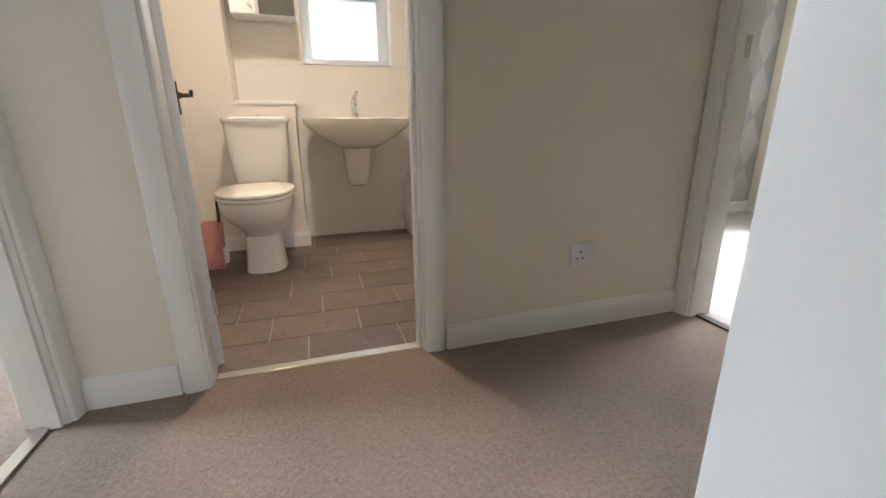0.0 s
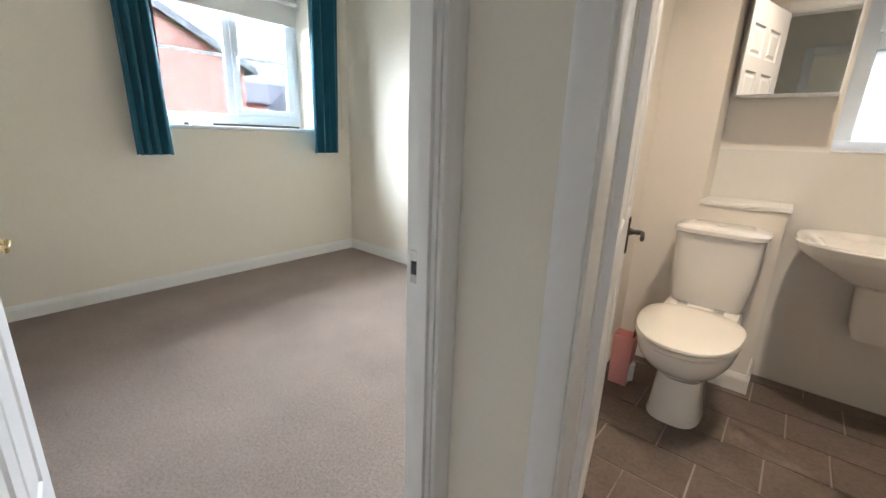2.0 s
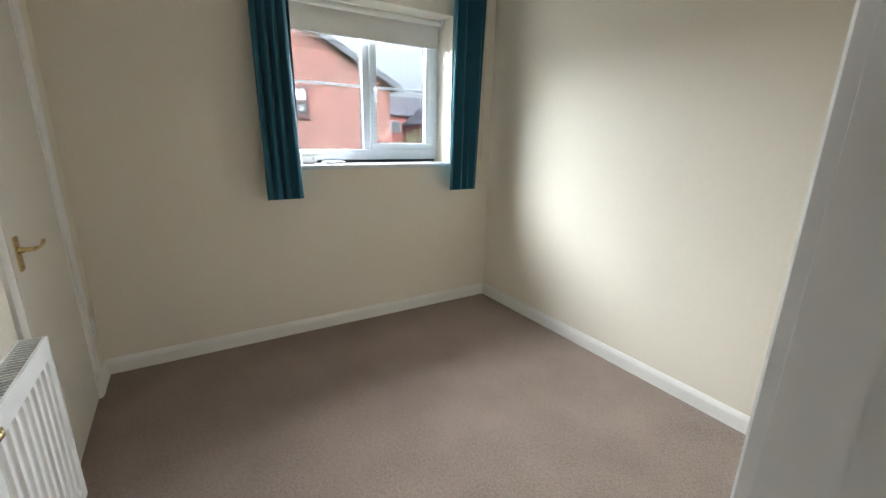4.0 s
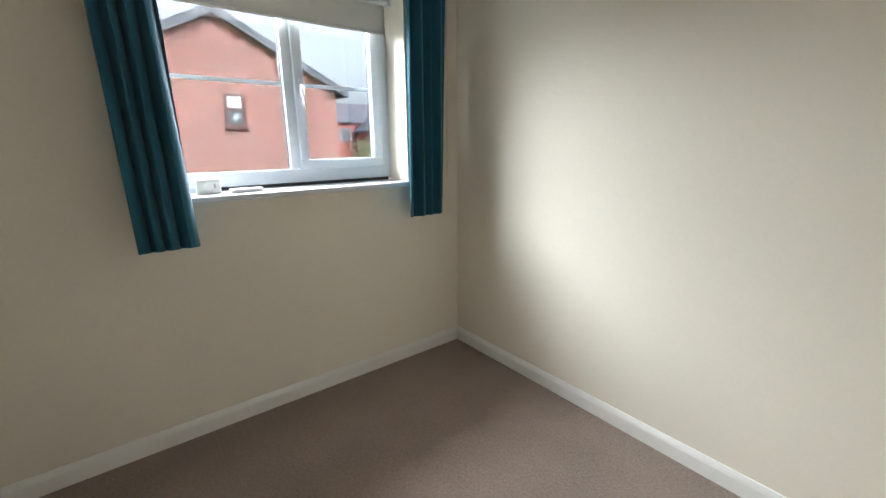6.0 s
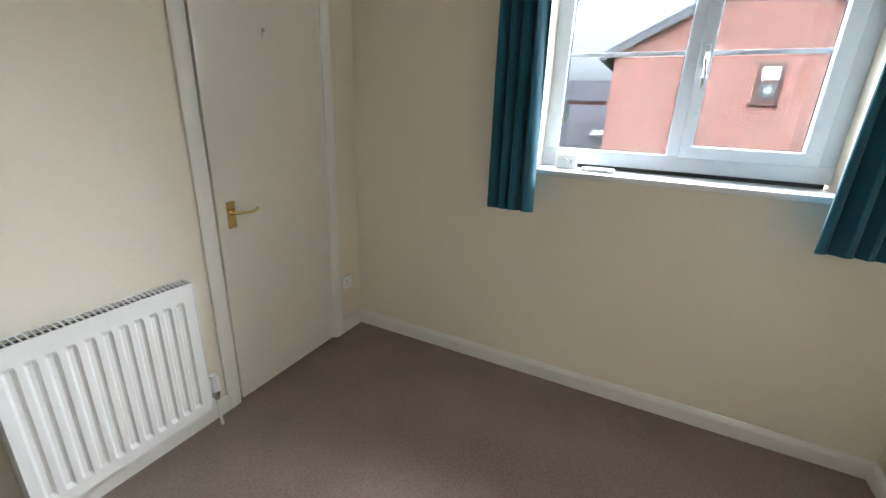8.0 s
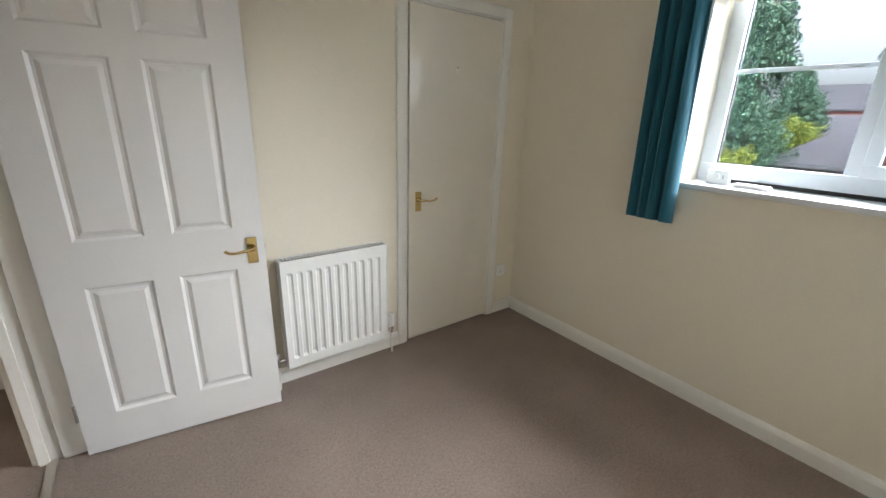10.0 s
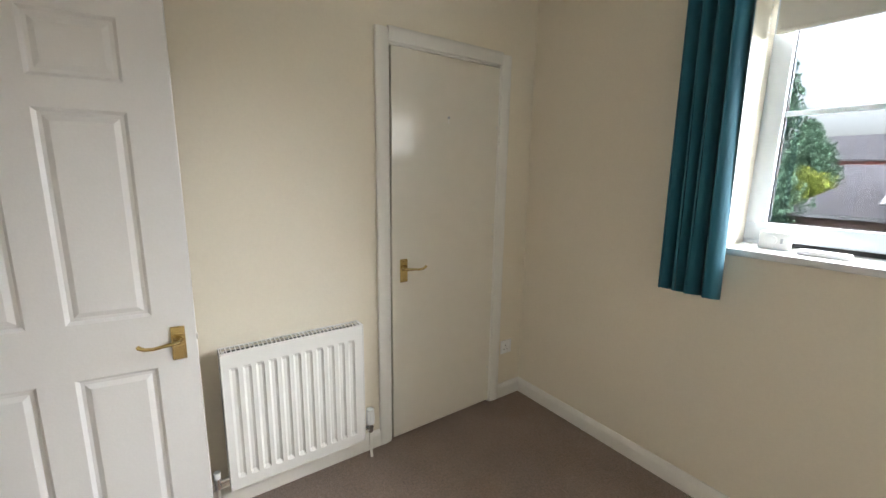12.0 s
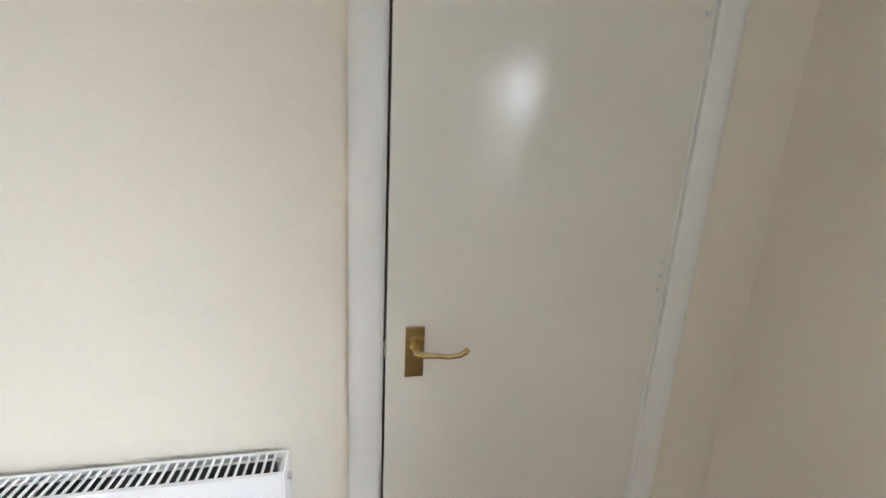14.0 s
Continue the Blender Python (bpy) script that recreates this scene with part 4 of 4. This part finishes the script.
part("top_sash", bm, PVC, bw, "white opening top sash", True)
part("handle", tube(bmesh.new(), [(0.55, gy0 - 0.012, 1.62), (0.55, gy0 - 0.03, 1.622), (0.60, gy0 - 0.034, 1.615), (0.655, gy0 - 0.034, 1.618)], [0.008, 0.008, 0.007, 0.006]), STEEL, bw, "small metal handle", True)
setting("window_sill_2", boxm(BWX0 + 0.001, BWX1 - 0.001, BY - 0.012, gy0, BWZ0 - 0.003, BWZ0 + 0.006, bevel=0.002), SILLW, "white bathroom window sill", "window sill")

dl = thing("ceiling_downlight", "small round ceiling spotlight with a warm bulb", "ceiling light")
bm = cyl(bmesh.new(), (0.28, 2.00, 2.385), (0.28, 2.00, 2.40), 0.05, 24)
part("rim", bm, CHROME, dl, "", True)
part("bulb", cyl(bmesh.new(), (0.28, 2.00, 2.380), (0.28, 2.00, 2.386), 0.034, 20), glow_mat("warm_bulb", (1.0, 0.72, 0.45), 1.0), dl)
spot = lamp("bath_spot", "AREA", look((0.28, 2.00, 2.374), (0.28, 2.0001, 0)), 0.24, (1.0, 0.78, 0.56), 0.035)
spot.data.spread = radians(125)

case_south = door_case("door_frame_south_room", "x", S0, S1, SF - 0.1, SF, DH, "white painted frame of the unseen doorway added behind the start")
# unseen window of the added room behind, placed to shape the landing's light
sw = thing("window_4", "white plastic window of the unseen room added behind the landing", "window", kind="structure")
bm = boxm(1.18, 1.66, -3.19, -3.13, 0.9, 0.96)
box(bm, 1.18, 1.66, -3.19, -3.13, 2.04, 2.1)
for x in (1.18, 1.60):
    box(bm, x, x + 0.06, -3.19, -3.13, 0.96, 2.04)
part("window_frame", bm, PVC, sw)
g = part("pane", boxm(1.24, 1.60, -3.162, -3.158, 0.96, 2.04), PANE, sw, "glass pane tinted grey to dim the view outside")
g.visible_shadow = False

# far room window
fw = thing("window_3", "white plastic window of the room across the landing", "window", kind="structure")
bm = boxm(3.93, 3.98, 1.3, 2.4, 0.9, 0.96)
box(bm, 3.93, 3.98, 1.3, 2.4, 2.09, 2.15)
for y in (1.3, 1.82, 2.34):
    box(bm, 3.93, 3.98, y, y + 0.06, 0.96, 2.09)
part("window_frame", bm, PVC, fw)
for y in (1.36, 1.88):
    g = part("pane", boxm(3.953, 3.957, y, y + 0.46, 0.96, 2.09), PANE, fw, "glass pane tinted grey to dim the view outside")
    g.visible_shadow = False

# ---- outside ----
GZ = -2.75
setting("ground", boxm(-600, 600, -600, 600, GZ - 0.3, GZ), GRASS, "grass and gardens below the window", "ground")
setting("road", boxm(-60, -24, -80, 80, GZ, GZ + 0.02), ASPHALT, "grey asphalt road", "road")


def gable_house(name, label, x0, x1, y0, y1, eave, apex, axis, wallmat, over=0.3):
    """A plain pitched-roof house; axis: the way the ridge runs. Returns the root."""
    root = thing(name, label, "house")
    if axis == "x":
        ym = (y0 + y1) / 2
        bm = bmesh.new()
        loft(bm, [[(x, y0, GZ), (x, y1, GZ), (x, y1, eave), (x, ym, apex), (x, y0, eave)] for x in (x0, x1)])
        part("wall", bm, wallmat, root)
        k = (apex - eave) / (ym - y0)
        for s, ye in ((-1, y0), (1, y1)):
            bm = loft(bmesh.new(), [[(x, ym, apex + d), (x, ye + s * over, eave - k * over + d), (x, ye + s * over, eave - k * over + d + 0.14), (x, ym, apex + d + 0.14)] for x, d in ((x0 - over, 0.0), (x1 + 0.18, 0.0))])
            part("roof", bm, SLATE, root, "grey tiled roof slope")
    else:
        xm = (x0 + x1) / 2
        bm = bmesh.new()
        loft(bm, [[(x0, y, GZ), (x1, y, GZ), (x1, y, eave), (xm, y, apex), (x0, y, eave)] for y in (y0, y1)])
        part("wall", bm, wallmat, root)
        k = (apex - eave) / (xm - x0)
        for s, xe in ((-1, x0), (1, x1)):
            bm = loft(bmesh.new(), [[(xm, y, apex), (xe + s * over, y, eave - k * over), (xe + s * over, y, eave - k * over + 0.14), (xm, y, apex + 0.14)] for y in (y0 - over, y1 + over)])
            part("roof", bm, SLATE, root, "grey tiled roof slope")
    return root


HX, HY0, HY1, HE, HA = -14.0, 0.58, 7.12, 3.05, 4.78
house = gable_house("brick_house", "red brick house with a gable end and one small window", -24.0, HX, HY0, HY1, HE, HA, "x", MORTAR, 0.3)
ym = (HY0 + HY1) / 2
k = (HA - HE) / (ym - HY0)
for s, ye in ((-1, HY0 - 0.34), (1, HY1 + 0.34)):
    ze = HE - k * 0.34
    bm = loft(bmesh.new(), [[(x, ym, HA - 0.10), (x, ye, ze - 0.10), (x, ye, ze + 0.13), (x, ym, HA + 0.13)] for x in (HX + 0.16, HX + 0.20)])
    part("bargeboard", bm, BARGE, house, "grey bargeboard")
    part("gutter", cyl(bmesh.new(), (-24.0, ye - s * 0.02, ze + 0.0), (HX + 0.22, ye - s * 0.02, ze + 0.0), 0.06, 10), BARGE, house, "grey gutter")
wn_ = part("window", boxm(HX - 0.06, HX + 0.05, 3.85, 4.39, 1.84, 2.75, bevel=0.006), BROWN_FR, house, "small brown-framed window")
part("pane", boxm(HX + 0.050, HX + 0.056, 3.945, 4.295, 2.36, 2.66), NETC, wn_, "pale upper pane")
part("pane", boxm(HX + 0.050, HX + 0.056, 3.945, 4.295, 1.94, 2.28), DARKGLASS, wn_, "dark lower pane")
part("vent", cyl(bmesh.new(), (HX + 0.056, 4.13, 2.12), (HX + 0.068, 4.13, 2.12), 0.085, 18), PLAST_GREY, wn_, "round grey vent in the lower pane")
part("sill", boxm(HX, HX + 0.10, 3.81, 4.43, 1.79, 1.84), BROWN_FR, wn_, "brown sill")

# far houses, garages
f1 = gable_house("far_house", "distant red brick house with grey roof", -45, -38, 17.5, 30, 3.4, 5.2, "y", BRICK)
f1g = gable_house("far_house", "distant red brick house gable with white window", -37.7, -34, 19.6, 24.2, 2.6, 4.5, "x", BRICK)
for y in (18.0, 25.4, 27.5):
    w = part("window", boxm(-38.0, -37.9, y, y + 1.1, 1.7, 2.8), PVC, f1, "white framed window")
    part("pane", boxm(-37.89, -37.86, y + 0.1, y + 1.0, 1.8, 2.7), DARKGLASS, w)
w = part("window", boxm(-34.0, -33.92, 21.2, 22.6, 1.5, 2.9), PVC, f1g, "white framed window")
part("pane", boxm(-33.91, -33.88, 21.35, 22.45, 1.65, 2.75), DARKGLASS, w)
f2 = gable_house("far_house", "distant terrace with grey roof and red brick walls", -50, -42, -24, 3.5, 2.7, 4.5, "y", BRICK)
for y in (-14, -11.5, -8.5, -6.0, -3.5, -1.0):
    w = part("window", boxm(-42.0, -41.9, y, y + 1.3, 1.2, 2.3), PVC, f2, "white framed window")
    part("pane", boxm(-41.89, -41.86, y + 0.12, y + 1.18, 1.3, 2.2), DARKGLASS, w)
g1 = thing("garage", "low garage with a dark grey hipped roof", "garage")
part("wall", boxm(-26.0, -20.5, -2.9, 3.2, GZ, 0.15), BROWN_WALL, g1)
bm = loft(bmesh.new(), [[(-26.3, -3.2, 0.15), (-20.2, -3.2, 0.15), (-20.2, 3.5, 0.15), (-26.3, 3.5, 0.15)], [(-23.4, -2.05, 1.18), (-23.0, -2.05, 1.18), (-23.0, 2.3, 1.18), (-23.4, 2.3, 1.18)]])
part("roof", bm, SLATE, g1, "dark grey hipped roof")
part("fascia", boxm(-20.2, -20.14, -3.2, 3.5, 0.02, 0.16), BARGE, g1)
sk = part("skylight", loft(bmesh.new(), [[(-21.9 + d, -0.75, 0.70 + d), (-21.9 + d, 0.0, 0.70 + d), (-21.2 + d, 0.0, 0.50 + d), (-21.2 + d, -0.75, 0.50 + d)] for d in (0.0, 0.09)]), NETC, g1, "pale roof window")
g2 = gable_house("garage", "low brown garage with a grey roof", -36, -31, -9.0, 0.5, 0.9, 2.0, "y", RENDERW)
fence = thing("garden_fence", "dark brown garden fence", "fence")
for i in range(14):
    part("board", boxm(-20.05, -20.0, -7 + i * 0.7, -7 + i * 0.7 + 0.68, GZ, GZ + 1.8), BARK, fence)


def leaves(name, mat, parent, blobs, count, size, seed):
    rnd = random.Random(seed)
    verts, faces = [], []
    for _ in range(count):
        cx, cy, cz, r, rz = rnd.choice(blobs)
        d = Vector((rnd.gauss(0, 1), rnd.gauss(0, 1), rnd.gauss(0, 1))).normalized() * (rnd.random() ** 0.33)
        p = Vector((cx + d.x * r, cy + d.y * r, cz + d.z * rz))
        n = Vector((rnd.gauss(0, 1), rnd.gauss(0, 1), rnd.gauss(0, 0.7) + 0.3)).normalized()
        u = n.orthogonal().normalized()
        v = n.cross(u)
        s = size * rnd.uniform(0.5, 1.4)
        i = len(verts)
        verts += [p - u * s, p - v * s * 0.5, p + u * s, p + v * s * 0.5]
        faces.append((i, i + 1, i + 2, i + 3))
    me = bpy.data.meshes.new(name)
    me.from_pydata([tuple(v) for v in verts], [], faces)
    me.materials.append(mat)
    ob = new(name, me)
    ob.parent = parent
    return tagged(ob, "", "", "", "stuff")


def conifer(label, x, y, top, radius, seed):
    rnd = random.Random(seed)
    root = thing("conifer_tree", label, "tree")
    part("trunk", cyl(bmesh.new(), (x, y, GZ), (x, y, top - 1.2), 0.22, 12, 0.04), BARK, root)
    blobs = []
    n = 70
    for i in range(n):
        t = i / n
        z = GZ + 0.6 + (top - GZ - 0.9) * t
        r = radius * (1 - t ** 1.9) ** 0.8 * rnd.uniform(0.75, 1.1) + 0.15
        a = rnd.uniform(0, 6.28)
        blobs.append((x + math.cos(a) * r * 0.62, y + math.sin(a) * r * 0.62, z, r * 0.52 + 0.12, 0.55))
    for i in range(0, n, 4):
        bx_, by_, bz_, br_, _ = blobs[i]
        part("limb", cyl(bmesh.new(), (x, y, bz_ - 0.3), (bx_, by_, bz_), 0.05, 6, 0.015), BARK, root)
    leaves("crown", CONIFER, root, blobs, 24000, 0.075, seed)
    return root


conifer("tall dark green conifer with a pointed uneven crown", -20.0, -3.9, 7.0, 1.35, 5)
conifer("smaller blue-green conifer behind the tall one", -25.5, -4.0, 3.9, 1.6, 9)


def shrub(label, x, y, z, r, h, mat, seed):
    rnd = random.Random(seed)
    root = thing("shrub", label, "shrub")
    for i in range(5):
        part("stem", cyl(bmesh.new(), (x + rnd.uniform(-0.2, 0.2), y + rnd.uniform(-0.2, 0.2), GZ), (x + rnd.uniform(-r, r) * 0.6, y + rnd.uniform(-r, r) * 0.6, z), 0.03, 6, 0.01), BARK, root)
    blobs = [(x + rnd.uniform(-r, r) * 0.7, y + rnd.uniform(-r, r) * 0.7, z + rnd.uniform(-h, h) * 0.7, r * 0.45, h * 0.5) for _ in range(14)]
    leaves("foliage", mat, root, blobs, 2600, 0.06, seed)


shrub("bright yellow-green leafy garden shrub", -17.0, -3.35, -0.15, 0.75, 0.85, SHRUB, 11)
shrub("golden-leaved shrub beside the conifer", -23.6, -2.95, 0.75, 0.9, 1.0, SHRUB, 12)
shrub("pale green flowering bush", -20.0, 11.3, 0.6, 1.1, 1.3, BUSH, 13)

# ---- floor tiles ----
TL, TR_, JW = 0.3245, 0.2035, 0.006
tile_cache = {}
row, y = 0, 1.350
edges_y = [1.350, 1.5265, 1.7235, 1.926, 2.139, 2.343, 2.547, 2.751, 2.955, BY - 0.009]
for row, (ya, yb) in enumerate(zip(edges_y, edges_y[1:])):
    off = 0.2405 + 0.1895 * row
    start = off - TL * math.ceil((off + 0.352) / TL)
    x = start
    while x < 0.985:
        xa, xb = max(x, -0.335) + JW / 2, min(x + TL, 0.985) - JW / 2
        if xb - xa > 0.01:
            w, d = round(xb - xa, 4), round(yb - ya - JW, 4)
            if (w, d) not in tile_cache:
                tile_cache[(w, d)] = mesh_of("floor_tile", boxm(0, w, 0, d, -0.0045, 0.0, bevel=0.0015), TILE)
            ob = new("floor_tile", tile_cache[(w, d)])
            ob.parent = floor_bath
            ob.matrix_basis = pose(xa, ya + JW / 2, 0)
        x += TL

# ---- gable bricks ----
BL, BH, BJ = 0.207, 0.057, 0.018
full = mesh_of("brick", boxm(-0.05, 0.008, 0, BL, 0, BH), BRICK)
rows_z = []
count = 0
vs, fs = [], []
r = 0
z = -0.6
while z < HA - 0.1:
    lo, hi = HY0, HY1
    if z + BH > HE:
        lo = HY0 + (z + BH - HE) / k
        hi = HY1 - (z + BH - HE) / k
    y = HY0 - (r % 2) * (BL + BJ) / 2
    while y < hi:
        a, b = max(y, lo), min(y + BL, hi)
        if z + BH > 1.785 and z < 2.76 and b > 3.84 and a < 4.40:
            if a < 3.84:
                b = 3.84
            elif b > 4.40:
                a = 4.40
            else:
                b = a
        if b - a > 0.012:
            if b - a > BL - 0.001 and count < 300 and 1.0 < z < 2.3 and 1.0 < a < 6.6:
                ob = new("brick", full)
                ob.parent = house
                ob.matrix_basis = pose(HX, a, z)
                count += 1
            else:
                i = len(vs)
                p0, p1 = HX - 0.01, HX + 0.008
                vs += [(p0, a, z), (p0, b, z), (p0, b, z + BH), (p0, a, z + BH), (p1, a, z), (p1, b, z), (p1, b, z + BH), (p1, a, z + BH)]
                fs += [(i + 4, i + 5, i + 6, i + 7), (i, i + 1, i + 5, i + 4), (i + 3, i + 7, i + 6, i + 2), (i, i + 4, i + 7, i + 3), (i + 1, i + 2, i + 6, i + 5)]
        y += BL + BJ
    z += BH + BJ
    r += 1
me = bpy.data.meshes.new("brickwork")
me.from_pydata(vs, [], fs)
me.materials.append(BRICK)
ob = tagged(new("brickwork", me), "", "", "", "stuff")
ob.parent = house
